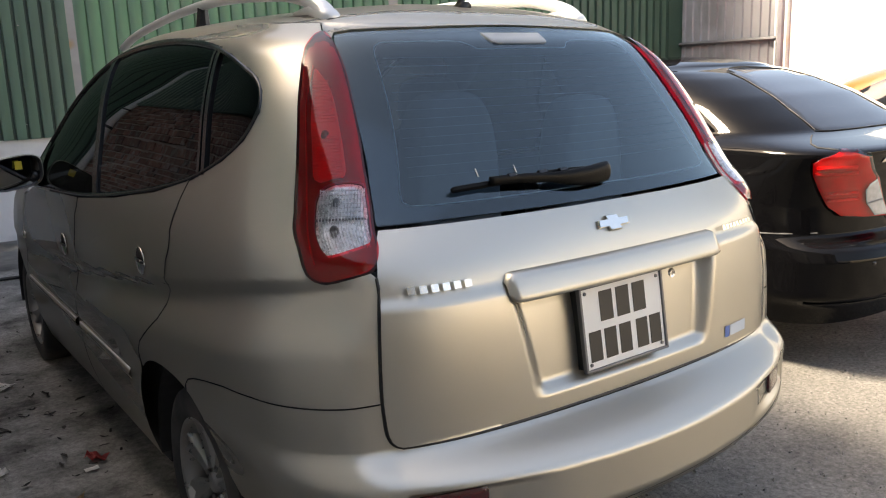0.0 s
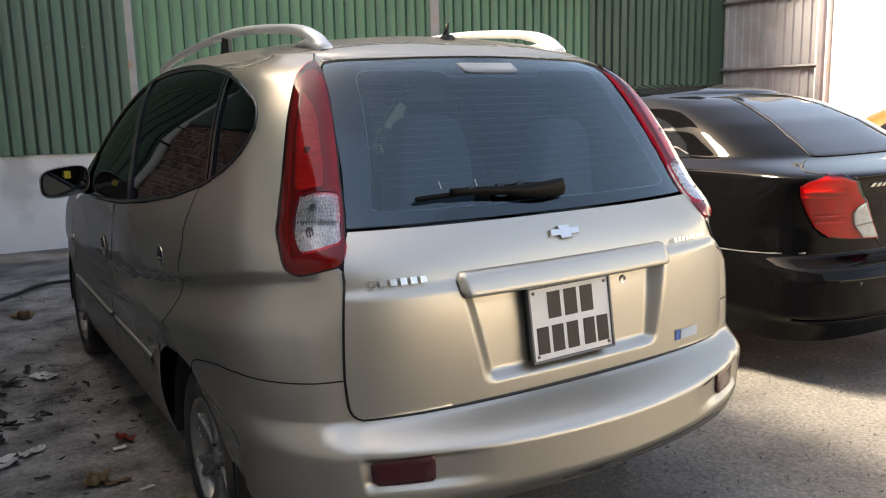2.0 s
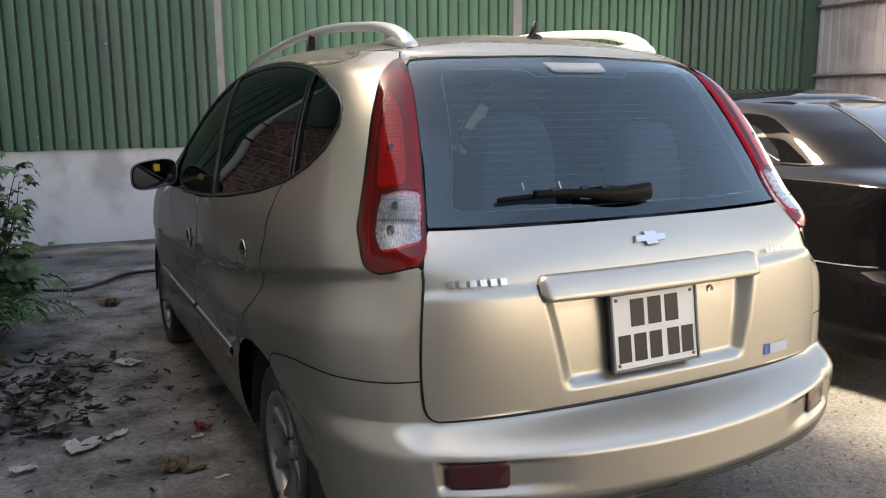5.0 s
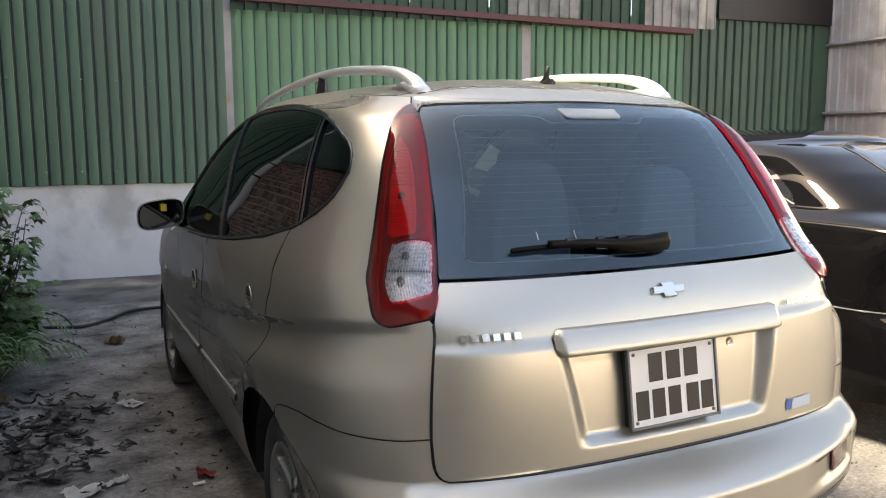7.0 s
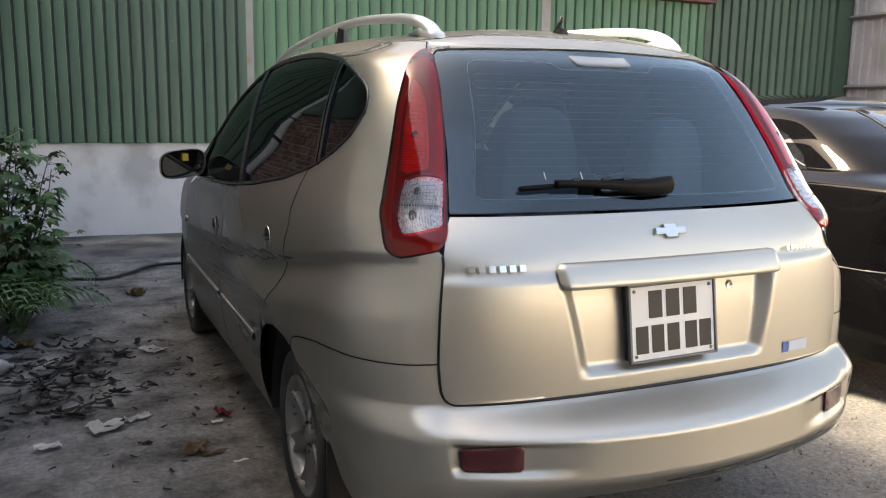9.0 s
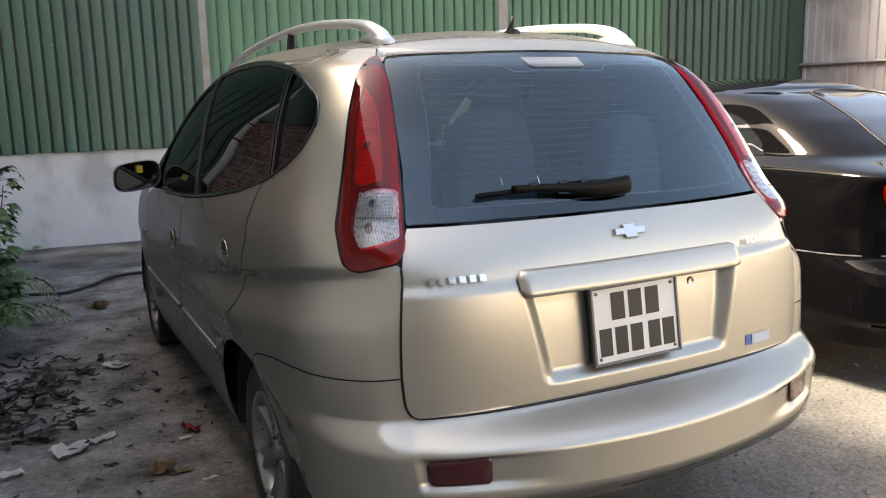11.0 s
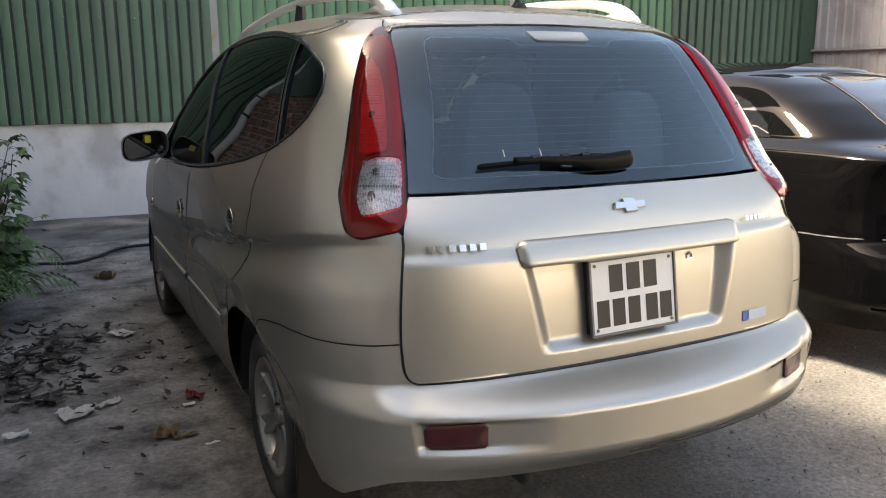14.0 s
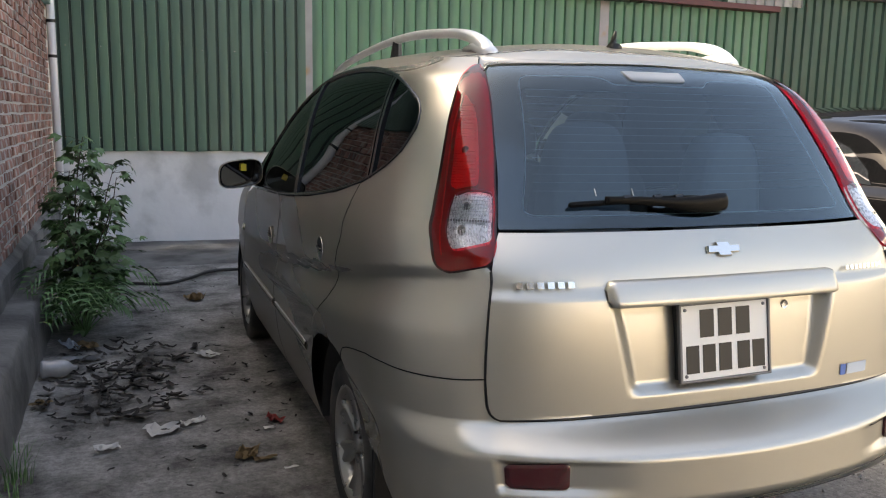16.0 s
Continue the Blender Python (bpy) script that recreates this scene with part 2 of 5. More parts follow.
M_GREY_WALL = material("weathered_grey_wall", (0.52, 0.51, 0.48), rough=0.85, vary=0.15, scale=1.0)
M_CREAM = material("pale_rendered_wall", (0.75, 0.73, 0.68), rough=0.9, vary=0.06, scale=1.5)
M_GRAVEL = material("gravel", (0.20, 0.195, 0.185), rough=0.95, vary=0.3, scale=30, per_island=0.45)


# ---- mesh helpers ----
def mesh_ob(name, bm, mat, parent=None, label="", smooth=True):
    me = bpy.data.meshes.new(name)
    bm.to_mesh(me)
    bm.free()
    me.materials.append(mat)
    if smooth:
        for p in me.polygons:
            p.use_smooth = True
    ob = new(name, me)
    ob.parent = parent
    return tagged(ob, label)


def part(name, bm, mat, parent, label="", smooth=False):
    return mesh_ob(name, bm, mat, parent, label, smooth)


def thing(name, label, category, m=None, group="", kind=""):
    ob = new(name)
    ob.empty_display_size = 0.1
    if m is not None:
        ob.matrix_world = m
    return tagged(ob, label, category, group, kind)


def box(bm, x0, x1, y0, y1, z0, z1, bevel=0.0, seg=2):
    v = [bm.verts.new((x, y, z)) for z in (z0, z1) for y in (y0, y1) for x in (x0, x1)]
    f = [bm.faces.new([v[i] for i in q]) for q in ((0, 2, 3, 1), (4, 5, 7, 6), (0, 1, 5, 4), (2, 6, 7, 3), (0, 4, 6, 2), (1, 3, 7, 5))]
    if bevel:
        bmesh.ops.bevel(bm, geom=list({e for q in f for e in q.edges}), offset=bevel, segments=seg, affect="EDGES", profile=0.5)
    return bm


def boxed(x0, x1, y0, y1, z0, z1, bevel=0.0, seg=2):
    return box(bmesh.new(), x0, x1, y0, y1, z0, z1, bevel, seg)


def tube(points, radius, sides=10, bm=None, flat=1.0):
    """A round tube along points; radius may be a list. flat squeezes it upright."""
    bm = bm or bmesh.new()
    pts = [Vector(p) for p in points]
    rad = radius if isinstance(radius, (list, tuple)) else [radius] * len(pts)
    rings = []
    for i, p in enumerate(pts):
        d = (pts[min(i + 1, len(pts) - 1)] - pts[max(i - 1, 0)]).normalized()
        ref = Vector((0, 0, 1)) if abs(d.z) < 0.95 else Vector((1, 0, 0))
        u = d.cross(ref).normalized()
        w = u.cross(d).normalized()
        rings.append([bm.verts.new(p + u * rad[i] * math.cos(2 * math.pi * k / sides) + w * rad[i] * flat * math.sin(2 * math.pi * k / sides)) for k in range(sides)])
    for r0, r1 in zip(rings, rings[1:]):
        for k in range(sides):
            bm.faces.new((r0[k], r0[(k + 1) % sides], r1[(k + 1) % sides], r1[k]))
    bm.faces.new(list(reversed(rings[0])))
    bm.faces.new(rings[-1])
    bmesh.ops.recalc_face_normals(bm, faces=bm.faces)
    return bm


def lathe(profile, sides=40, axis="x", bm=None):
    """Turns (radius, along) pairs round the x axis."""
    bm = bm or bmesh.new()
    rings = [[bm.verts.new((a, r * math.cos(2 * math.pi * k / sides), r * math.sin(2 * math.pi * k / sides))) for k in range(sides)] for r, a in profile]
    for r0, r1 in zip(rings, rings[1:]):
        for k in range(sides):
            bm.faces.new((r0[k], r0[(k + 1) % sides], r1[(k + 1) % sides], r1[k]))
    bmesh.ops.recalc_face_normals(bm, faces=bm.faces)
    return bm


def grid_mesh(pts, bm=None, close=False):
    """A sheet from a 2D array of points."""
    bm = bm or bmesh.new()
    v = [[bm.verts.new(p) for p in row] for row in pts]
    n = len(v[0])
    for r0, r1 in zip(v, v[1:]):
        for k in range(n if close else n - 1):
            bm.faces.new((r0[k], r0[(k + 1) % n], r1[(k + 1) % n], r1[k]))
    return bm


def smooth_line(pts, n=8, closed=False):
    """Catmull-Rom through the points."""
    p = [np.array(q, float) for q in pts]
    out = []
    m = len(p)
    for i in range(m if closed else m - 1):
        if closed:
            a, b, c, d = p[i - 1], p[i], p[(i + 1) % m], p[(i + 2) % m]
        else:
            a, b, c, d = p[max(i - 1, 0)], p[i], p[i + 1], p[min(i + 2, m - 1)]
        for k in range(n):
            t = k / n
            out.append(0.5 * (2 * b + (c - a) * t + (2 * a - 5 * b + 4 * c - d) * t * t + (3 * b - a - 3 * c + d) * t**3))
    if not closed:
        out.append(p[-1])
    return out


# ---- car bodies: stacks of rounded level outlines ----
def spline(knots):
    k = np.array(knots, float)
    X, Y = k[:, 0], k[:, 1]
    n, h = len(X), np.diff(k[:, 0])
    A, b = np.zeros((n, n)), np.zeros(n)
    A[0, 0] = A[-1, -1] = 1
    for i in range(1, n - 1):
        A[i, i - 1], A[i, i], A[i, i + 1] = h[i - 1], 2 * (h[i - 1] + h[i]), h[i]
        b[i] = 6 * ((Y[i + 1] - Y[i]) / h[i] - (Y[i] - Y[i - 1]) / h[i - 1])
    S = np.linalg.solve(A, b)

    def f(x):
        x = np.clip(np.asarray(x, float), X[0], X[-1])
        i = np.clip(np.searchsorted(X, x) - 1, 0, n - 2)
        d, e, H = x - X[i], X[i + 1] - x, h[i]
        return S[i] * e**3 / (6 * H) + S[i + 1] * d**3 / (6 * H) + (Y[i] / H - S[i] * H / 6) * e + (Y[i + 1] / H - S[i + 1] * H / 6) * d
    return f


def sstep(a, b, x):
    t = np.clip((np.asarray(x, float) - a) / (b - a), 0, 1)
    return t * t * (3 - 2 * t)


class Body:
    """A car's skin as P(a, z): a is the angle round from the middle of the tail (left is negative), past 90 degrees the way forward."""

    def __init__(self, half_w, rear_y, deep, front_y, bump, bow, round_n, top, dome, drop, lift, roof_back):
        self.half_w, self.rear_y, self.deep, self.front_y, self.bump = (k if callable(k) else spline(k) for k in (half_w, rear_y, deep, front_y, bump))
        self.bow, self.round_n, self.top, self.dome, self.drop, self.lift, self.roof_back = bow, round_n, top, dome, drop, lift, roof_back

    def P(self, a, v):
        a, v = np.broadcast_arrays(np.asarray(a, float), np.asarray(v, float))
        s, t = np.sign(a), np.abs(a)
        k = np.clip((v - self.top) / 0.2, 0, 1)
        z = np.minimum(v, self.top)
        nx = self.round_n(z)
        W, D = self.half_w(z) * (1 - k) + 1e-5, self.deep(z) * (1 - 0.3 * k)
        Y = self.rear_y(z) + self.roof_back * k**1.5
        th = np.minimum(t, np.pi / 2)
        co, si = np.maximum(np.cos(th), 0), np.sin(th)
        r = ((si / W) ** nx + (co / D) ** nx) ** (-1 / nx)
        x = r * si
        y = Y + D - r * co + self.bow(z) * x * x + np.maximum(t - np.pi / 2, 0) * 0.86
        yf = self.front_y(z) - 0.5 * k
        span = 1.1 + 0.3 * sstep(0.85, 1.0, z)
        q = np.clip((y - (yf - span)) / span, 0, 1)
        x = x * (1 - q**3.4) ** (1 / 2.2) * (1 + 0.014 * sstep(1.4, 3.3, y))
        f = (1 - sstep(0.95, 1.75, t)) * np.where(z < 0.74, self.bump(z), 0) * (1 - 0.7 * np.clip(x / 0.88, 0, 1) ** 2)
        y = y - f * co**0.6
        x = x + f * 0.25 * si
        zz = z + self.dome * (1 - (1 - k) ** 2)
        zz = zz - self.drop * np.clip((z - 1) / 0.55, 0, 1) ** 2 * ((y - 1.75) / 1.1) ** 2
        return np.stack([s * x, y, zz + self.lift], -1)

    def N(self, a, v, e=1e-3):
        n = np.cross(self.P(a + e, v) - self.P(a - e, v), self.P(a, v + e) - self.P(a, v - e))
        return n / (np.linalg.norm(n, axis=-1, keepdims=True) + 1e-12)

    def a_of_y(self, y, v):
        """The angle (positive) at which the side stands y ahead."""
        lo, hi = np.full(np.shape(y), 0.6), np.full(np.shape(y), 5.6)
        for _ in range(40):
            mid = (lo + hi) / 2
            up = self.P(mid, v)[..., 1] < y
            lo, hi = np.where(up, mid, lo), np.where(up, hi, mid)
        return (lo + hi) / 2


A_SCALE = 0.8


def inset(poly, d):
    p = np.array(poly)
    t = np.roll(p, -1, 0) - np.roll(p, 1, 0)
    n = np.stack([-t[:, 1], t[:, 0]], 1)
    n /= np.linalg.norm(n, axis=1, keepdims=True) + 1e-12
    area = 0.5 * np.sum(p[:, 0] * np.roll(p[:, 1], -1) - np.roll(p[:, 0], -1) * p[:, 1])
    return p + n * d * (1 if area > 0 else -1)


def resample(poly, h):
    p = np.array(poly)
    out = []
    for a, b in zip(p, np.roll(p, -1, 0)):
        n = max(1, int(round(np.linalg.norm(b - a) / h)))
        out += [a + (b - a) * k / n for k in range(n)]
    keep = [out[0]]
    for q in out[1:]:
        if np.linalg.norm(q - keep[-1]) > h * 0.25:
            keep.append(q)
    if np.linalg.norm(keep[-1] - keep[0]) < h * 0.25:
        keep.pop()
    return np.array(keep)


def inside(poly, pts):
    res = np.zeros(len(pts), bool)
    x, y = pts[:, 0], pts[:, 1]
    for (x0, y0), (x1, y1) in zip(poly, np.roll(poly, -1, 0)):
        if abs(y1 - y0) < 1e-12:
            continue
        c = ((y0 > y) != (y1 > y)) & (x < (x1 - x0) * (y - y0) / (y1 - y0) + x0)
        res ^= c
    return res


def seg_dist(poly, pts):
    best = np.full(len(pts), 9.0)
    for a, b in zip(poly, np.roll(poly, -1, 0)):
        ab = b - a
        t = np.clip(((pts - a) @ ab) / (ab @ ab + 1e-12), 0, 1)
        best = np.minimum(best, np.linalg.norm(pts - a - t[:, None] * ab, axis=1))
    return best


def skin(name, body, outline, mat, parent, h=0.03, gap=0.0016, off=0.0, push=None, flange=0.012, side=1, label="", roll=0.35, holes=()):
    """A panel of a body's skin inside an outline of (angle, height) pairs, with turned-in edges. side -1 is the car's left."""
    from mathutils.geometry import delaunay_2d_cdt
    poly = np.array([(a * A_SCALE, z) for a, z in outline], float)
    poly = resample(inset(resample(poly, h * 0.5), gap) if gap else poly, h * 0.7)
    lo, hi = poly.min(0), poly.max(0)
    gx, gz = np.meshgrid(np.arange(lo[0] + h / 2, hi[0], h), np.arange(lo[1] + h / 2, hi[1], h))
    pts = np.stack([gx.ravel(), gz.ravel()], 1)
    pts = pts[inside(poly, pts)]
    if len(pts):
        pts = pts[seg_dist(poly, pts) > 0.4 * h]
    n = len(poly)
    cuts = [resample([(a * A_SCALE, z) for a, z in q], h * 0.7) for q in holes]
    for q in cuts:
        if len(pts):
            pts = pts[~inside(q, pts) & (seg_dist(q, pts) > 0.4 * h)]
    edges, start, loops = [(i, (i + 1) % n) for i in range(n)], n, [poly]
    for q in cuts:
        edges += [(start + i, start + (i + 1) % len(q)) for i in range(len(q))]
        start += len(q)
        loops.append(q)
    allp = np.concatenate(loops + ([pts] if len(pts) else []))
    vs, _, fs, *_ = delaunay_2d_cdt([Vector(p) for p in allp], edges, [], 1, 1e-6)
    uv = np.array([(v.x, v.y) for v in vs])
    for q in cuts:
        mid = np.array([uv[list(f)].mean(0) for f in fs])
        fs = [f for f, out in zip(fs, ~inside(q, mid)) if out]
    a, z = side * uv[:, 0] / A_SCALE, uv[:, 1]

    def place(a, z):
        d = off + (push(np.abs(a) if side else a, z) if push else 0.0)
        return body.P(a, z) + body.N(a, z) * np.asarray(d)[..., None]
    e = 2e-3
    pos = place(a, z)
    nrm = np.cross(place(a + e, z) - place(a - e, z), place(a, z + e) - place(a, z - e))
    nrm /= np.linalg.norm(nrm, axis=1, keepdims=True) + 1e-12
    faces = []
    for f in fs:
        f = list(f)
        fn = np.cross(pos[f[1]] - pos[f[0]], pos[f[2]] - pos[f[0]])
        faces.append(f if fn @ nrm[f[0]] > 0 else f[::-1])
    verts, normals = [tuple(p) for p in pos], nrm.copy()
    # the boundary loop, rolled over and turned in
    if flange:
        lookup = {}
        for i, p in enumerate(uv):
            lookup.setdefault((round(p[0], 5), round(p[1], 5)), i)
        loop = [lookup.get((round(p[0], 5), round(p[1], 5))) for p in poly]
        if None not in loop:
            mid = pos[loop]
            tan = np.roll(mid, -1, 0) - np.roll(mid, 1, 0)
            out = np.cross(tan, nrm[loop])
            out /= np.linalg.norm(out, axis=1, keepdims=True) + 1e-12
            if np.sum(out * (mid - mid.mean(0))) < 0:
                out = -out
            for i, o in zip(loop, out):
                normals[i] = nrm[i] * (1 - roll) + o * roll
            base = len(verts)
            verts += [tuple(p) for p in mid] + [tuple(p) for p in mid - nrm[loop] * flange]
            normals = np.concatenate([normals, out * 0.8 + nrm[loop] * 0.2, out])
            m = len(loop)
            for k in range(m):
                q = [base + k, base + (k + 1) % m, base + m + (k + 1) % m, base + m + k]
                fn = np.cross(np.subtract(verts[q[1]], verts[q[0]]), np.subtract(verts[q[2]], verts[q[0]]))
                faces.append(q if fn @ out[k] > 0 else q[::-1])
    me = bpy.data.meshes.new(name)
    me.from_pydata(verts, [], faces)
    me.polygons.foreach_set("use_smooth", [True] * len(me.polygons))
    normals = normals / (np.linalg.norm(normals, axis=1, keepdims=True) + 1e-12)
    me.normals_split_custom_set_from_vertices([tuple(v) for v in normals])
    me.materials.append(mat)
    ob = new(name, me)
    ob.parent = parent
    return tagged(ob, label)


def grid_skin(name, body, A, V, mat, parent, off=0.0, label=""):
    """A regular sheet of a body's skin, with the skin's own normals."""
    A, V = np.broadcast_arrays(A, V)
    p, n = body.P(A, V), body.N(A, V)
    p = p + n * off
    r, c = A.shape
    idx = np.arange(r * c).reshape(r, c)
    faces = [(int(idx[i, j]), int(idx[i, j + 1]), int(idx[i + 1, j + 1]), int(idx[i + 1, j])) for i in range(r - 1) for j in range(c - 1)]
    q = p.reshape(-1, 3)
    f0 = faces[len(faces) // 2]
    if np.cross(q[f0[1]] - q[f0[0]], q[f0[2]] - q[f0[0]]) @ n.reshape(-1, 3)[f0[0]] < 0:
        faces = [f[::-1] for f in faces]
    me = bpy.data.meshes.new(name)
    me.from_pydata(p.reshape(-1, 3).tolist(), [], faces)
    me.polygons.foreach_set("use_smooth", [True] * len(faces))
    me.normals_split_custom_set_from_vertices(n.reshape(-1, 3).tolist())
    me.materials.append(mat)
    ob = new(name, me)
    ob.parent = parent
    return tagged(ob, label)


def mirrored(half):
    """A closed outline from its left half, running from the middle line to the middle line."""
    return list(half) + [(-a, z) for a, z in reversed(half) if abs(a) > 1e-6]


VAN = Body(
    half_w=[(0.15, 0.80), (0.3, 0.845), (0.45, 0.862), (0.6, 0.872), (0.75, 0.872), (0.9, 0.862), (1.02, 0.846), (1.12, 0.82), (1.22, 0.788), (1.32, 0.756),
            (1.42, 0.714), (1.48, 0.682), (1.52, 0.645), (1.56, 0.575)],
    rear_y=[(0.15, 0.115), (0.422, 0.15), (0.622, 0.155), (0.772, 0.16), (0.922, 0.185), (1.022, 0.23), (1.072, 0.265), (1.222, 0.355), (1.372, 0.45),
            (1.482, 0.525), (1.515, 0.555), (1.56, 0.635)],
    deep=[(0.15, 0.55), (0.6, 0.60), (1.0, 0.60), (1.2, 0.53), (1.4, 0.46), (1.56, 0.42)],
    front_y=[(0.15, 4.2), (0.5, 4.33), (0.75, 4.30), (0.9, 4.15), (1.0, 3.95), (1.1, 3.7), (1.3, 3.35), (1.45, 3.05), (1.56, 2.7)],
    bump=lambda z: 0.158 * sstep(0.598, 0.518, z) - 0.070 * sstep(0.42, 0.33, z),
    bow=lambda z: 0.08 + 0.11 * sstep(0.93, 1.08, z), round_n=lambda z: 5 + 2 * sstep(0.93, 1.07, z) - 2 * sstep(1.35, 1.56, z),
    top=1.56, dome=0.062, drop=0.045, lift=0.06, roof_back=0.42)


def crease(a, z):
    """The undercut line along the flanks, and a faint swage above the wheels."""
    y = VAN.P(a, z)[..., 1]
    zc = np.interp(y, (0.30, 0.52, 0.785, 1.26, 2.075, 3.0), (0.968, 0.937, 0.890, 0.815, 0.72, 0.66))
    fade = sstep(0.86, 0.96, np.abs(a)) * (1 - 0.6 * sstep(1.1, 2.6, y))
    return fade * (0.016 * sstep(zc - 0.02, zc - 0.17, z) - 0.020 * sstep(zc + 0.016, zc - 0.026, z) * sstep(zc - 0.16, zc - 0.026, z))


def gate_push(a, z):
    p = VAN.P(a, z)
    x = np.abs(p[..., 0])
    lip = 0.010 * sstep(0.925, 0.890, z)
    xw = 0.302 + 0.05 * np.clip((z - 0.645) / 0.235, 0, 1)
    hole = sstep(xw + 0.022, xw - 0.034, x) * sstep(0.632, 0.668, z) * (1 - sstep(0.90, 0.915, z))
    return lip - (0.026 + 0.014 * np.clip((z - 0.65) / 0.2, 0, 1)) * hole


def bumper_push(a, z):
    p = VAN.P(a, z)
    x = np.abs(p[..., 0])
    pocket = sstep(0.34, 0.53, x) * sstep(0.692, 0.676, x) * sstep(0.428, 0.452, z) * sstep(0.522, 0.509, z)
    return crease(a, z) * sstep(0.40, 0.56, z) - 0.017 * pocket


def arch(y0, z0, r, start, stop, n=12):
    """(angle, height) pairs along a wheel arch on the flank, from one angle in degrees to another."""
    out = []
    for k in range(n + 1):
        t = radians(start + (stop - start) * k / n)
        y = y0 + 1.07 * r * math.copysign(abs(math.cos(t)) ** 0.8, math.cos(t))
        z = z0 + 0.97 * r * math.copysign(abs(math.sin(t)) ** 0.8, math.sin(t))
        out.append((float(VAN.a_of_y(np.array(y), np.array(z))), z))
    return out


def flank(pairs):
    """(y, z) pairs on the flank as (angle, height)."""
    return [(float(VAN.a_of_y(np.array(float(y)), np.array(float(z)))), z) for y, z in pairs]


# ---- the champagne minivan ----
van = thing("minivan", "champagne metallic compact minivan parked on dirty ground", "car")
REAR_ARCH, FRONT_ARCH = (1.08, 0.243, 0.360), (3.66, 0.245, 0.345)
SEAM = [(1.690, 0.600), (1.660, 0.618), (1.60, 0.634), (1.50, 0.652), (1.35, 0.675), (1.193, 0.690), (1.053, 0.696), (0.963, 0.698), (0.880, 0.699)]
DOOR_SEAM = [(0.945, 1.138), (1.00, 1.06), (1.04, 0.995), (1.072, 0.905), (1.092, 0.83), (1.112, 0.775), (1.16, 0.722), (1.25, 0.665), (1.335, 0.615), (1.37, 0.575)]

# tail lamp outline: its outer edge from the tip down, its foot, its inner edge up
LAMP_OUT = [(0.980, 1.528), (1.003, 1.500), (1.006, 1.465), (1.003, 1.420), (0.999, 1.340), (0.991, 1.245), (0.982, 1.165), (0.977, 1.100), (0.980, 1.030), (0.990, 0.992), (0.991, 0.975), (0.982, 0.964)]
LAMP_IN = [(0.863, 0.979), (0.845, 0.992), (0.833, 1.012), (0.828, 1.035), (0.829, 1.100), (0.838, 1.150), (0.850, 1.200), (0.864, 1.275), (0.879, 1.355), (0.892, 1.42), (0.906, 1.465), (0.924, 1.505), (0.938, 1.528)]
LAMP = [(0.951, 1.537)] + LAMP_OUT + [(0.962, 0.960), (0.935, 0.964), (0.897, 0.971)] + LAMP_IN
CLEAR = [(0.891, 1.159), (0.860, 1.157), (0.846, 1.148), (0.836, 1.10), (0.834, 1.055), (0.840, 1.035), (0.856, 1.024), (0.919, 1.009), (0.933, 1.014), (0.937, 1.043), (0.935, 1.086), (0.935, 1.121), (0.926, 1.145), (0.908, 1.156)]
RIBBED = [(0.947, 1.175), (0.937, 1.164), (0.928, 1.161), (0.906, 1.168), (0.886, 1.174), (0.892, 1.219), (0.909, 1.298), (0.920, 1.348), (0.933, 1.387), (0.954, 1.419), (0.970, 1.430), (0.968, 1.358), (0.966, 1.297), (0.957, 1.237)]

def on_skin(a, z, off=0.0):
    return Vector(VAN.P(np.array(float(a)), np.array(float(z))) + VAN.N(np.array(float(a)), np.array(float(z))) * off)


# tailgate below the glass
gate_half = [(0, 1.058), (0.40, 1.057), (0.70, 1.056), (0.822, 1.056), (0.836, 1.02), (0.846, 0.99), (0.855, 0.965), (0.868, 0.815), (0.878, 0.70), (0.8785, 0.645), (0.8775, 0.627), (0.873, 0.612),
             (0.865, 0.6025), (0.853, 0.5965), (0.838, 0.5945), (0.70, 0.593), (0.40, 0.5925), (0, 0.592)]
gate = skin("tailgate", VAN, mirrored(gate_half), M_PAINT, van, h=0.0085, gap=0.0014, push=gate_push, side=1, flange=0.018)
# black tube over the gap below the tailgate, standing in for its shade
low_edge = [(-a, z) for a, z in gate_half[6:]] + [(a, z) for a, z in gate_half[-2:5:-1]]
part("gate_seal", tube([on_skin(a * 1.001, z - 0.0012, 0.002) for a, z in smooth_line(low_edge, 5)], 0.0038, 6), M_RUBBER, gate)
# rear glass with its printed border
GLASS_EDGE = [(0.822, 1.066), (0.824, 1.10), (0.842, 1.20), (0.874, 1.33), (0.904, 1.45), (0.924, 1.520)]
glass_half = [(0, 1.066), (0.4, 1.066)] + GLASS_EDGE + [(0.915, 1.537), (0.86, 1.545), (0.74, 1.550), (0.40, 1.557), (0, 1.560)]
rear_glass = skin("rear_window", VAN, mirrored(glass_half), M_REAR_GLASS, van, h=0.03, gap=0.0, off=-0.004, flange=0, label="tinted heated rear window glass")
inner_half = [(0, 1.102), (0.45, 1.100), (0.70, 1.100), (0.752, 1.106), (0.766, 1.125), (0.772, 1.20), (0.788, 1.33), (0.805, 1.44), (0.812, 1.492), (0.795, 1.512),
              (0.74, 1.518), (0.45, 1.520), (0.36, 1.500), (0.31, 1.496), (0, 1.497)]


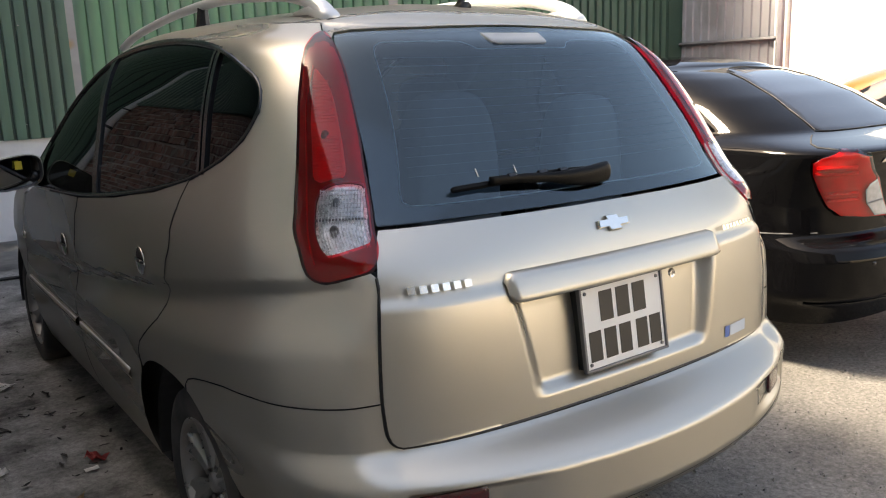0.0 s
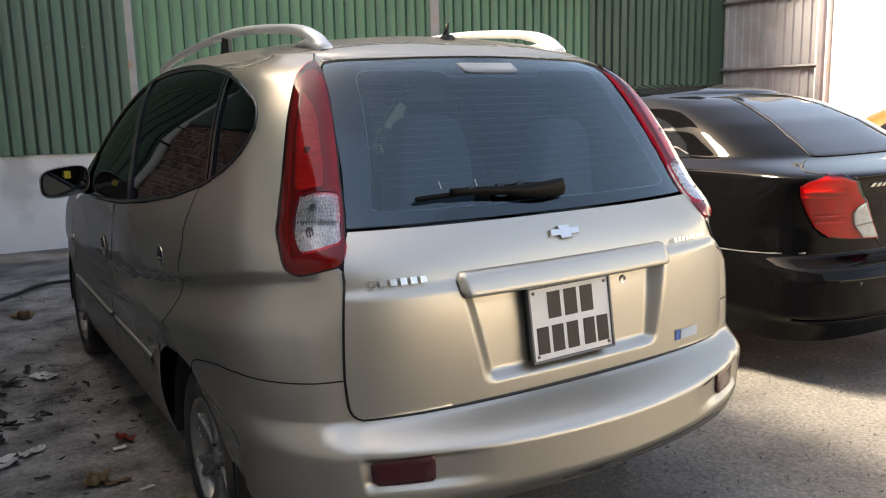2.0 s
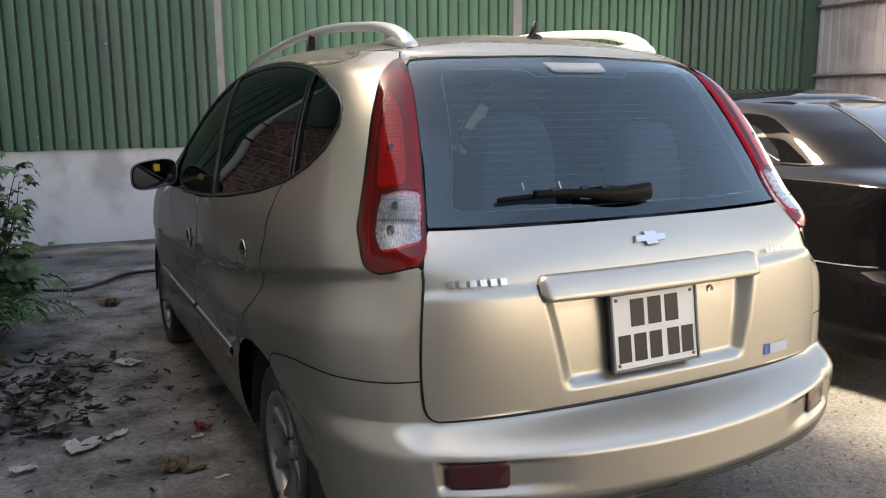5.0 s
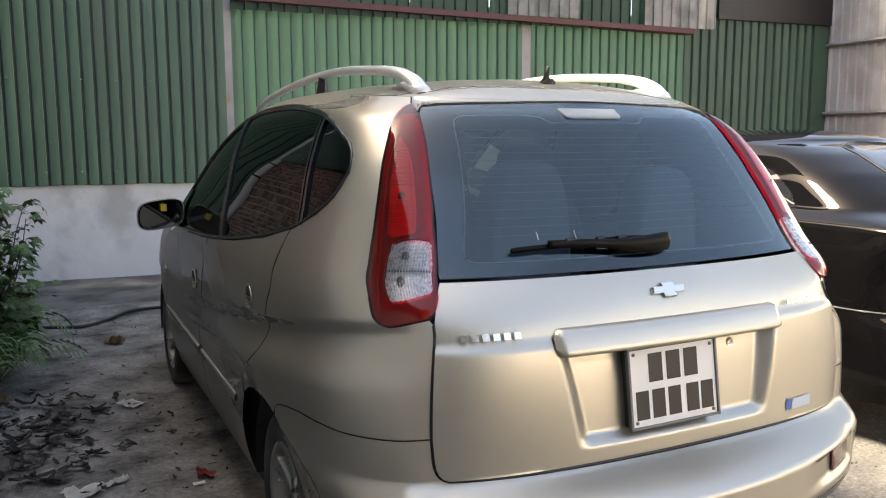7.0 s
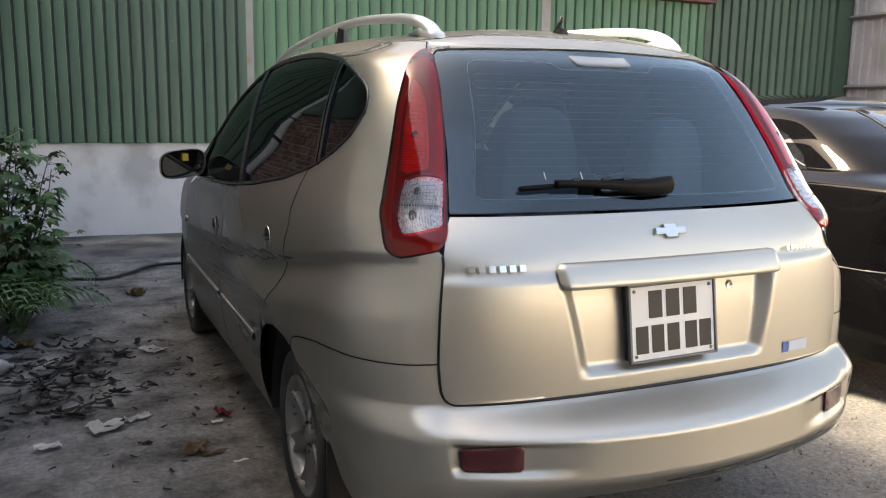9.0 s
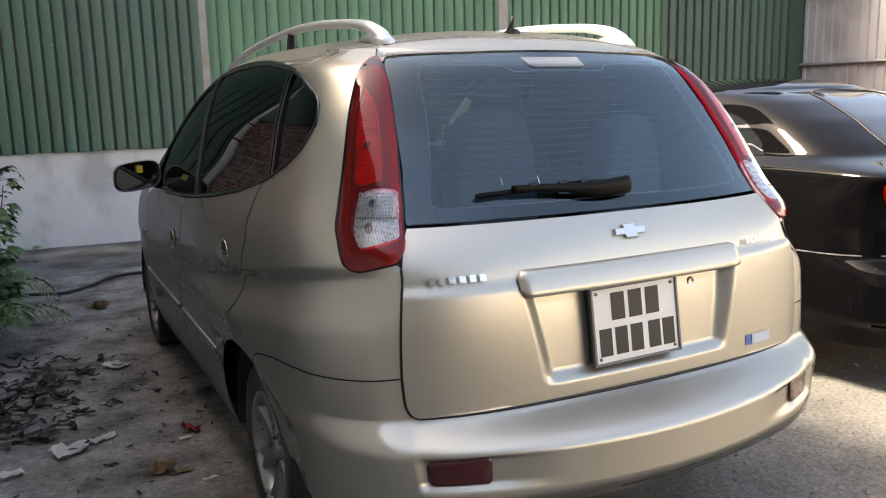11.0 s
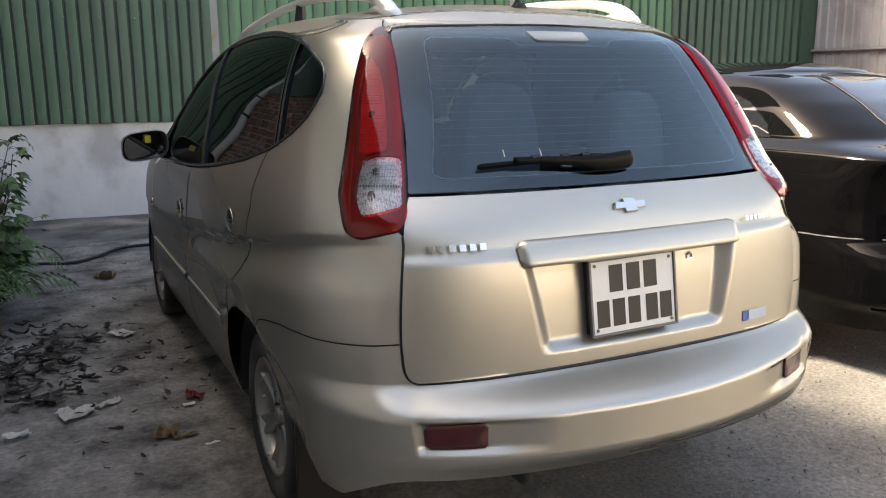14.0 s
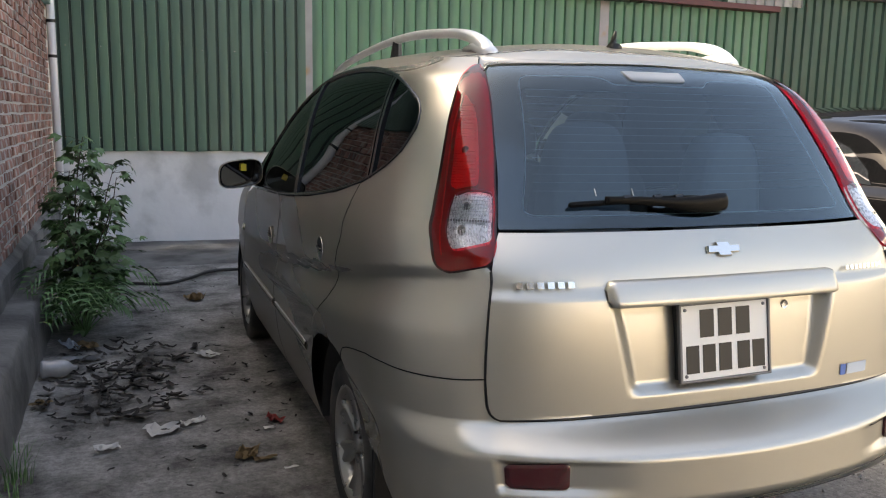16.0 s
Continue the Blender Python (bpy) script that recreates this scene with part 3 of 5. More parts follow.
def ring(name, body, outer, inner, mat, parent, off):
    """A band between two outlines with the same number of steps, on the skin."""
    o, i = (resample([(a * A_SCALE, z) for a, z in p], 0.01) for p in (outer, inner))

    def even(p, n=240):
        q = np.vstack([p, p[:1]])
        s = np.r_[0, np.cumsum(np.linalg.norm(np.diff(q, axis=0), axis=1))]
        t = np.linspace(0, s[-1], n, endpoint=False)
        return np.stack([np.interp(t, s, q[:, 0]), np.interp(t, s, q[:, 1])], 1)
    o, i = even(o), even(i)
    rows = []
    for k in np.linspace(0, 1, 5):
        q = o * (1 - k) + i * k
        a, z = q[:, 0] / A_SCALE, q[:, 1]
        rows.append((body.P(a, z) + body.N(a, z) * off).tolist())
    bm = grid_mesh(rows, close=True)
    return part(name, bm, mat, parent, smooth=True)


ring("printed_border", VAN, mirrored(glass_half), mirrored(inner_half), M_FRIT, rear_glass, -0.009)


def a_of_x(x, z):
    lo, hi = 0.0, 1.5
    for _ in range(40):
        mid = (lo + hi) / 2
        lo, hi = (mid, hi) if VAN.P(np.array(mid), np.array(z))[0] < abs(x) else (lo, mid)
    return math.copysign((lo + hi) / 2, x)


# edge line and heater wires on the glass
edge = smooth_line(mirrored(inner_half), 4, True)
part("border_line", tube([on_skin(a, z, -0.0075) for a, z in edge] + [on_skin(*edge[0], -0.0075)], 0.0016, 4), M_BORDER, rear_glass)
for k in range(14):
    z = 1.165 + k * 0.0235
    lim = 0.745 + 0.05 * (z - 1.16) / 0.33
    part("heater_wire", tube([on_skin(a, z, -0.006) for a in np.linspace(-lim, lim, 24)], 0.0006, 4), M_HEATER, rear_glass)
for x in (-0.33, -0.22):
    part("wire_mark", tube([on_skin(a_of_x(x, 1.150), 1.150, -0.002), on_skin(a_of_x(x, 1.170), 1.170, -0.002)], 0.0018, 4), M_PLATE, rear_glass)
# high brake lamp behind the top edge
brk = [(a, z) for a, z in ((-0.24, 1.540), (0.24, 1.540), (0.225, 1.513), (0.19, 1.508), (-0.19, 1.508), (-0.225, 1.513))]
skin("high_brake_lamp", VAN, brk, M_BRAKE, van, h=0.02, gap=0, off=-0.0015, flange=0.02, label="pale high-mounted brake lamp")

# quarter panels, doors, wings, bumper, roof
for s in (-1, 1):
    up_edge = [(0.897, 0.9695), (0.935, 0.9625), (0.962, 0.9585)] + [(a + 0.0002, z - 0.0005 * (z < 0.98)) for a, z in LAMP_OUT[::-1]] + [(0.953, 1.540)]
    dlo_rear = [(1.617, 1.506), (1.36, 1.474), (1.20, 1.438), (1.141, 1.414), (1.112, 1.382), (1.108, 1.329), (1.163, 1.258), (1.278, 1.202), (1.495, 1.142)]
    quarter = [(0.855, 0.967), (0.862, 0.976)] + up_edge + [(0.952, 1.5635), (1.3, 1.5635), (1.617, 1.5635)] + dlo_rear \
        + flank(DOOR_SEAM) + arch(*REAR_ARCH, 50, 107) \
        + SEAM + [(0.8685, 0.815)]
    skin("quarter_panel", VAN, quarter, M_PAINT, van, h=0.0095, push=crease, side=s, flange=0.012)
    rear_door = flank([(y + 0.005, z) for y, z in DOOR_SEAM]) + arch(*REAR_ARCH, 45, -6, 6) \
        + flank([(1.46, 0.17), (2.22, 0.17), (2.26, 0.50), (2.19, 0.70), (2.14, 0.92), (2.10, 0.985), (1.62, 1.030), (1.22, 1.082)])
    skin("rear_door", VAN, rear_door, M_PAINT, van, h=0.025, push=crease, side=s, flange=0.03)
    front_door = flank([(2.11, 0.985), (2.15, 0.92), (2.20, 0.70), (2.27, 0.50), (2.23, 0.17), (3.26, 0.17), (3.30, 0.45), (3.26, 0.70), (3.15, 0.90), (2.95, 0.955), (2.70, 0.962)])
    skin("front_door", VAN, front_door, M_PAINT, van, h=0.03, push=crease, side=s, flange=0.03)
    wing = flank([(3.155, 0.905), (3.265, 0.70), (3.305, 0.45), (3.30, 0.33)]) + arch(*FRONT_ARCH, 168, 12, 14) + flank([(4.0, 0.30), (4.1, 0.62), (4.0, 0.80), (3.6, 0.93), (3.2, 0.965), (2.98, 0.962)])
    skin("front_wing", VAN, wing, M_PAINT, van, h=0.04, push=crease, side=s, flange=0.03)
    # window frame seal and panes
    pane_out = dlo_rear + flank([(1.22, 1.086), (1.62, 1.034), (2.10, 0.990), (2.70, 0.966), (2.93, 0.963), (2.93, 1.05), (2.80, 1.20), (2.55, 1.345), (2.27, 1.455), (1.98, 1.512), (1.70, 1.528), (1.40, 1.526)])
    mid = inset([(a * A_SCALE, z) for a, z in smooth_line(pane_out, 5, True)], 0.013)
    inner = [(p[0] / A_SCALE, p[1]) for p in mid]
    rows = []
    outer = smooth_line(pane_out, 5, True)
    for f, o in ((0.0, -0.004), (0.15, 0.004), (0.6, 0.005), (0.95, 0.0), (1.0, -0.012)):
        q = np.array(outer) * (1 - f) + np.array(inner) * f
        rows.append((VAN.P(s * q[:, 0], q[:, 1]) + VAN.N(s * q[:, 0], q[:, 1]) * o).tolist())
    part("window_seal", grid_mesh(rows, close=True), M_SEAL, van, smooth=True)
    skin("side_window", VAN, inner, M_SIDE_GLASS, van, h=0.04, gap=0.0, off=-0.006, side=s, flange=0, label="dark tinted side window")
    # pillars
    for (y0, z0), (y1, z1), w in (((1.86, 1.012), (2.07, 1.512), 0.028), ((0.865, 1.158), (1.01, 1.496), 0.011), ((0.895, 1.150), (1.04, 1.500), 0.008)):
        rows = []
        for k in np.linspace(0, 1, 14):
            y, z = y0 + (y1 - y0) * k, z0 + (z1 - z0) * k
            a0, a1 = flank([(y - w, z), (y + w, z)])
            rows.append([tuple(on_skin(s * a0[0], z, -0.005)), tuple(on_skin(s * a0[0], z, 0.001)), tuple(on_skin(s * a1[0], z, 0.001)), tuple(on_skin(s * a1[0], z, -0.005))])
        part("window_pillar", grid_mesh(rows), M_SEAL, van)
bump_half = [(0, 0.589), (0.40, 0.5895), (0.70, 0.590), (0.838, 0.5915), (0.855, 0.594), (0.867, 0.600), (0.876, 0.611), (0.8805, 0.627), (0.8815, 0.645)] + SEAM[::-1] \
    + arch(*REAR_ARCH, 109, 158, 8) + [(1.436, 0.368), (1.38, 0.374), (1.345, 0.357), (1.31, 0.30), (1.25, 0.262), (1.12, 0.275), (1.03, 0.315), (0.95, 0.345), (0.9, 0.353), (0.6, 0.353), (0.3, 0.35), (0, 0.35)]
bumper = skin("rear_bumper", VAN, mirrored(bump_half), M_PAINT, van, h=0.011, gap=0.002, push=bumper_push, flange=0.05)
ra = np.r_[np.linspace(-5.2, -1.3, 60), np.linspace(-1.25, 1.25, 60), np.linspace(1.3, 5.2, 60)]
rv = np.r_[np.linspace(1.5635, 1.60, 8), np.linspace(1.61, 1.757, 16)]
grid_skin("roof", VAN, ra[None, :], rv[:, None], M_PAINT, van)
grid_skin("headlining", VAN, np.linspace(-3.4, 3.4, 60)[None, :], np.linspace(1.50, 1.757, 12)[:, None], M_INTERIOR, van, off=-0.04)
header_half = [(0, 1.5612), (0.40, 1.5582), (0.74, 1.5512), (0.86, 1.5462), (0.917, 1.538), (0.930, 1.522), (0.945, 1.530), (0.955, 1.5635), (0.7, 1.5640), (0.4, 1.5643), (0, 1.5645)]
skin("roof_header", VAN, mirrored(header_half), M_PAINT, van, h=0.02, gap=0, flange=0.006)
# cant rail above the windows, screen and bonnet
for s in (-1, 1):
    yy = np.linspace(1.10, 2.80, 60)
    base = np.interp(yy, [1.0, 1.12, 1.40, 1.70, 1.98, 2.27, 2.55, 2.80], [1.500, 1.509, 1.528, 1.531, 1.516, 1.459, 1.349, 1.21])
    vv = 1.5635 - (1.5635 - base)[None, :] * np.linspace(1, 0, 9)[:, None]
    aa = VAN.a_of_y(np.broadcast_to(yy, vv.shape), vv)
    grid_skin("cant_rail", VAN, s * aa, vv, M_PAINT, van)
rows = []
for v in np.linspace(0.972, 1.60, 30):
    y_side = np.interp(v, [0.95, 1.05, 1.2, 1.345, 1.455, 1.512, 1.6], [2.97, 2.95, 2.82, 2.57, 2.30, 2.12, 2.05])
    a0 = float(VAN.a_of_y(np.array(y_side), np.array(v)))
    p0 = VAN.P(np.array(a0), np.array(v))
    yc = float(VAN.front_y(min(v, 1.56)))
    rows.append([(p0[0] * math.sin(u), p0[1] + (yc - 0.35 - p0[1]) * math.cos(u) ** 1.3 if math.cos(u) > 0 else p0[1], p0[2]) for u in np.linspace(-math.pi / 2, math.pi / 2, 30)])
part("windscreen", grid_mesh(rows), M_SCREEN_GLASS, van, smooth=True)
rows = []
for k in np.linspace(0, 1, 16):
    y = 2.9 + 1.4 * k
    z = 1.03 - 0.20 * k**1.8
    w = 0.84 - 0.25 * k**3
    rows.append([(w * u, y + 0.06 * (1 - u * u), z + 0.05 * (1 - u * u) - 0.05 * abs(u) ** 6) for u in np.linspace(-1, 1, 20)])
part("bonnet", grid_mesh(rows), M_PAINT, van, smooth=True)
rows = []
for z in np.linspace(0.25, 0.86, 10):
    w, y = 0.78, 4.12 + 0.12 * math.sin((z - 0.25) / 0.61 * math.pi)
    rows.append([(w * u, y + 0.18 * (1 - u * u), z) for u in np.linspace(-1, 1, 20)])
part("front_bumper", grid_mesh(rows), M_PAINT, van, smooth=True)

# lamps
def lamp_push(a, z):
    """How far the lens stands proud: a soft pillow between its inner and outer edge."""
    a = np.abs(a)
    lo = np.interp(z, [q[1] for q in LAMP_IN], [q[0] for q in LAMP_IN])
    hi = np.interp(z, [q[1] for q in LAMP_OUT[::-1]], [q[0] for q in LAMP_OUT[::-1]])
    u = np.clip((a - lo) / (hi - lo), 0, 1)
    return 0.004 + 0.011 * (1 - (2 * u - 1) ** 4) * sstep(1.535, 1.43, z) * sstep(0.955, 1.0, z)


def lamp_point(s, a, z, off):
    a, z = np.array(float(a)), np.array(float(z))
    return Vector(VAN.P(s * a, z) + VAN.N(s * a, z) * (float(lamp_push(a, z)) + off))


for s in (-1, 1):
    outline = smooth_line(LAMP, 4, True)
    cl = smooth_line(CLEAR, 4, True)
    lamp = skin("tail_lamp", VAN, outline, M_RED_LENS, van, h=0.012, gap=0.0, push=lamp_push, side=s, flange=0.008, holes=[cl], label="tall red tail lamp with clear lower lens")
    skin("housing", VAN, outline, M_LAMP_DARK, lamp, h=0.015, gap=0.002, push=lambda a, z: lamp_push(a, z) - 0.013, side=s, flange=0.02, holes=[cl])
    skin("gasket", VAN, outline, M_RUBBER, lamp, h=0.02, gap=-0.0022, off=-0.008, side=s, flange=0)
    skin("ribbed_reflector", VAN, smooth_line(RIBBED, 3, True), M_REFLECT_RED, lamp, h=0.009, gap=0.0, push=lambda a, z: lamp_push(a, z) - 0.0055, side=s, flange=0.003)
    step_line = [(0.974, 1.44), (0.9795, 1.35), (0.974, 1.279), (0.969, 1.236), (0.955, 1.14), (0.949, 1.066), (0.962, 0.995)]
    part("step_line", tube([lamp_point(s, a, z, -0.006) for a, z in smooth_line(step_line, 5)], 0.0022, 5), M_LAMP_RED, lamp, smooth=True)
    skin("clear_lens", VAN, cl, M_CLEAR_LENS, lamp, h=0.012, gap=0, push=lambda a, z: lamp_push(a, z) + 0.001, side=s, flange=0.010, label="clear reversing lens")
    skin("reflector_bowl", VAN, cl, M_REFLECT, lamp, h=0.012, gap=0.001, push=lambda a, z: lamp_push(a, z) - 0.016, side=s, flange=0)
    for q in np.linspace(0.846, 0.928, 15):
        part("lens_flute", tube([lamp_point(s, q, z, -0.003) for z in np.linspace(1.020, 1.143, 8)], 0.0014, 4), M_REFLECT, lamp)
    for z in np.linspace(1.085, 1.140, 7):
        part("cross_flute", tube([lamp_point(s, q, z, -0.005) for q in np.linspace(0.850, 0.928, 6)], 0.0014, 4), M_REFLECT, lamp)
    part("divider", tube([lamp_point(s, q, 1.080, -0.008) for q in np.linspace(0.842, 0.934, 6)], 0.003, 5), M_STEEL, lamp)
    for z0, z1, n in ((1.178, 1.265, 13), (1.30, 1.40, 14)):
        for z in np.linspace(z0, z1, n):
            aa = np.linspace(0.890 + 0.20 * (z - 1.175), 0.948 + 0.11 * (z - 1.175), 6)
            part("optic_rib", tube([lamp_point(s, q, z, -0.0050) for q in aa], 0.0020, 4), M_REFLECT_RED, lamp, smooth=True)
    for a, z, r, m in ((0.934, 1.267, 0.013, M_DARK_RED), (0.902, 1.055, 0.014, M_INTERIOR), (0.897, 1.115, 0.012, M_STEEL)):
        p = lamp_point(s, a, z, -0.007)
        bm = bmesh.new()
        bmesh.ops.create_uvsphere(bm, u_segments=14, v_segments=8, radius=r)
        bmesh.ops.scale(bm, vec=(0.8, 0.4, 1), verts=bm.verts)
        bmesh.ops.translate(bm, vec=p, verts=bm.verts)
        part("bulb_holder", bm, m, lamp, smooth=True)
    # bumper reflector
    za, zb = 0.447, 0.508
    refl = [(abs(a_of_x(x, z)), z) for x, z in ((0.527, zb + 0.004), (0.59, zb + 0.002), (0.662, zb - 0.002), (0.672, zb - 0.012), (0.669, za + 0.010), (0.657, za), (0.59, za), (0.530, za + 0.001), (0.523, za + 0.007), (0.522, zb - 0.004))]
    skin("bumper_reflector", VAN, refl, M_REFLEX, van, h=0.02, gap=0, off=-0.010, side=s, flange=0.015, label="dark red bumper reflector")

# garnish bar over the plate
rows = []
for x in np.linspace(-0.378, 0.378, 60):
    t = abs(x) / 0.378
    f = (1 - max(0, (t - 0.95) / 0.05) ** 2 * 0.6)
    base = on_skin(a_of_x(x, 0.903), 0.903, 0.004)
    row = []
    for dy, dz in ((0.014, 0.036), (0.0, 0.035), (-0.008, 0.031), (-0.016, 0.020), (-0.024, 0.005), (-0.031, -0.011), (-0.034, -0.019), (-0.033, -0.025), (-0.028, -0.029), (-0.018, -0.031), (0.03, -0.030)):
        row.append((base.x, base.y + (dy * f if dy < 0 else dy), base.z + dz * f))
    rows.append(row)
garnish = part("garnish", grid_mesh(rows), M_PAINT, gate, smooth=True)

# number plate with bars for its characters
PC = on_skin(0, 0.765, -0.014)
plate = new("number_plate")
plate.parent = van
tagged(plate, "white number plate in a thin metal frame")
plate.matrix_basis = Matrix.Translation((-0.022, PC.y - 0.016, 0.829)) @ pose(0, 0, 0, -7.5, -1.0, -1.2)
part("plate_sheet", boxed(-0.140, 0.140, -0.004, 0.002, -0.100, 0.100, 0.002), M_PLATE, plate)
part("plate_bracket", boxed(-0.141, 0.141, 0.002, 0.034, -0.100, 0.100, 0.003), M_RUBBER, plate)
for x0, x1, z0, z1 in ((-0.147, 0.147, 0.099, 0.106), (-0.147, 0.147, -0.106, -0.099), (-0.147, -0.139, -0.106, 0.106), (0.139, 0.147, -0.106, 0.106)):
    part("plate_frame", boxed(x0, x1, -0.009, 0.004, z0, z1, 0.002), M_STEEL, plate)
for x in (-0.058, 0.0, 0.058):
    part("bar", boxed(x - 0.022, x + 0.022, -0.0055, -0.004, 0.012, 0.086), M_INK, plate)
for x in (-0.105, -0.053, -0.001, 0.059, 0.108):
    part("bar", boxed(x - 0.020, x + 0.020, -0.0055, -0.004, -0.082, -0.008), M_INK, plate)
for x in (-0.126, 0.126):
    for z in (-0.088, 0.088):
        part("bolt", lathe([(0.0001, -0.008), (0.004, -0.0075), (0.005, -0.004)], 10), M_STEEL, plate).matrix_basis = Matrix.Translation((x, 0, z)) @ pose(0, 0, 0, 0, 0, 90) @ Matrix.Translation((0, 0, 0))
# lock
lk = part("lock", lathe([(0.0001, -0.004), (0.006, -0.004), (0.0065, -0.006), (0.011, -0.008), (0.014, -0.004), (0.015, 0.006)], 20), M_CHROME, gate)
p = on_skin(a_of_x(0.216, 0.845), 0.845, -0.034)
lk.matrix_basis = Matrix.Translation(p) @ pose(0, 0, 0, 0, 0, 90)
# badges as plain shapes
bow_c = on_skin(0, 1.003, 0.002)
tilt = VAN.N(np.array(0.0), np.array(1.003))
bm = bmesh.new()
cross = [(-0.056, -0.010), (-0.022, -0.010), (-0.018, -0.021), (0.024, -0.021), (0.020, -0.010), (0.054, -0.010), (0.058, 0.010), (0.024, 0.010), (0.020, 0.021), (-0.022, 0.021), (-0.018, 0.010), (-0.052, 0.010)]
top = [bm.verts.new((x * 0.92, -0.007, z * 0.88)) for x, z in cross]
low = [bm.verts.new((x, 0.0, z)) for x, z in cross]
bm.faces.new(top)
for k in range(12):
    bm.faces.new((low[k], low[(k + 1) % 12], top[(k + 1) % 12], top[k]))
bmesh.ops.recalc_face_normals(bm, faces=bm.faces)
badge = part("badge", bm, M_CHROME, gate, "plain chrome badge")
badge.matrix_basis = Matrix.Translation(bow_c) @ pose(0, 0, 0, -math.degrees(math.asin(tilt[2])), 0, 0)
for x0, x1, z0, h in ((-0.612, -0.455, 0.931, 0.020), (0.425, 0.60, 0.932, 0.014)):
    n = 6 if x0 < 0 else 9
    h *= 0.85
    for k in range(n):
        xa = x0 + (x1 - x0) * (k + 0.08) / n
        xb = x0 + (x1 - x0) * (k + 0.72) / n
        bm = grid_mesh([[tuple(on_skin(a_of_x(x, z0 + dz), z0 + dz, o)) for x in np.linspace(xa, xb, 3)] for dz, o in ((-h / 2, 0.008), (-h / 2 * 0.9, 0.012), (h / 2 * 0.9, 0.012), (h / 2, 0.008))])
        part("letter_bar", bm, M_CHROME, gate)
# sticker
for x0, x1, m in ((0.402, 0.426, M_BLUE), (0.430, 0.515, M_PALE_BLUE)):
    part("sticker", grid_mesh([[tuple(on_skin(a_of_x(x, z), z, 0.012)) for x in np.linspace(x0, x1, 4)] for z in (0.626, 0.658)]), m, gate)

# wiper
piv = on_skin(a_of_x(0.02, 1.116), 1.116, 0.012)
wip = part("wiper", lathe([(0.0001, -0.012), (0.010, -0.011), (0.014, -0.004), (0.016, 0.02)], 18), M_WIPER, van, "black rear wiper", smooth=True)
wip.matrix_basis = Matrix.Translation(piv) @ pose(0, 0, 0, 0, 0, 90)
winv = wip.matrix_basis.inverted()


def rel(pts):
    return [winv @ Vector(q) for q in pts]


def along(pts, off):
    return rel([on_skin(a_of_x(x, z), z, off) for x, z in smooth_line(pts, 4)])


arm = along([(0.055, 1.121), (0.03, 1.118), (-0.03, 1.114), (-0.09, 1.115), (-0.16, 1.122), (-0.24, 1.127), (-0.32, 1.128)], 0.020)
n = len(arm)
part("arm", tube(arm, [0.005 + 0.0055 * math.sin(math.pi * min(1, 0.12 + 1.25 * (k / (n - 1)) ** 0.7)) ** 0.6 if k < n * 0.8 else 0.0045 for k in range(n)], 10, flat=2.5), M_WIPER, wip, smooth=True)
blade = along([(0.03, 1.134), (-0.10, 1.137), (-0.25, 1.130), (-0.38, 1.123), (-0.42, 1.120)], 0.009)
n = len(blade)
part("blade", tube(blade, [0.004] + [0.0055] * (n - 3) + [0.005, 0.003], 6, flat=1.5), M_WIPER, wip)
for x in (-0.165, -0.10, -0.255):
    part("clip", tube(along([(x - 0.012, 1.134), (x + 0.012, 1.136)], 0.022), 0.007, 6), M_SEAL, wip)

# roof rails and aerial
for s in (-1, 1):
    pts = [(0.455, 0.80, 1.602), (0.457, 0.83, 1.628), (0.460, 0.90, 1.655), (0.462, 1.00, 1.674), (0.465, 1.11, 1.685), (0.468, 1.39, 1.703), (0.472, 1.68, 1.705), (0.48, 2.00, 1.688), (0.50, 2.36, 1.646), (0.505, 2.55, 1.605)]
    line = smooth_line([(s * x, y, z) for x, y, z in pts], 6)
    n = len(line)
    rad = [0.031 - 0.010 * min(1, k / (n * 0.35)) - 0.004 * k / n for k in range(n)]
    rail = part("roof_rail", tube(line, rad, 14, flat=0.85), M_SILVER, van, "silver arched roof rail", smooth=True)
    part("rail_foot", tube([(s * 0.455, 0.775, 1.586), (s * 0.455, 0.79, 1.603), (s * 0.457, 0.85, 1.622), (s * 0.459, 0.97, 1.622)], [0.030, 0.032, 0.032, 0.012], 12, flat=0.7), M_SILVER, rail, smooth=True)
    part("rail_gasket", tube([(s * 0.455, 0.755, 1.588), (s * 0.456, 0.86, 1.604), (s * 0.459, 0.99, 1.612)], [0.026, 0.038, 0.024], 12, flat=0.35), M_RUBBER, rail, smooth=True)
    part("rail_strut", tube([(s * 0.475, 1.66, 1.61), (s * 0.470, 1.66, 1.70)], [0.028, 0.018], 8), M_RUBBER, rail)
part("aerial", tube([(0, 0.80, 1.628), (0, 0.825, 1.640), (0, 0.81, 1.672), (0, 0.800, 1.690)], [0.026, 0.020, 0.008, 0.004], 10), M_RUBBER, van, smooth=True)

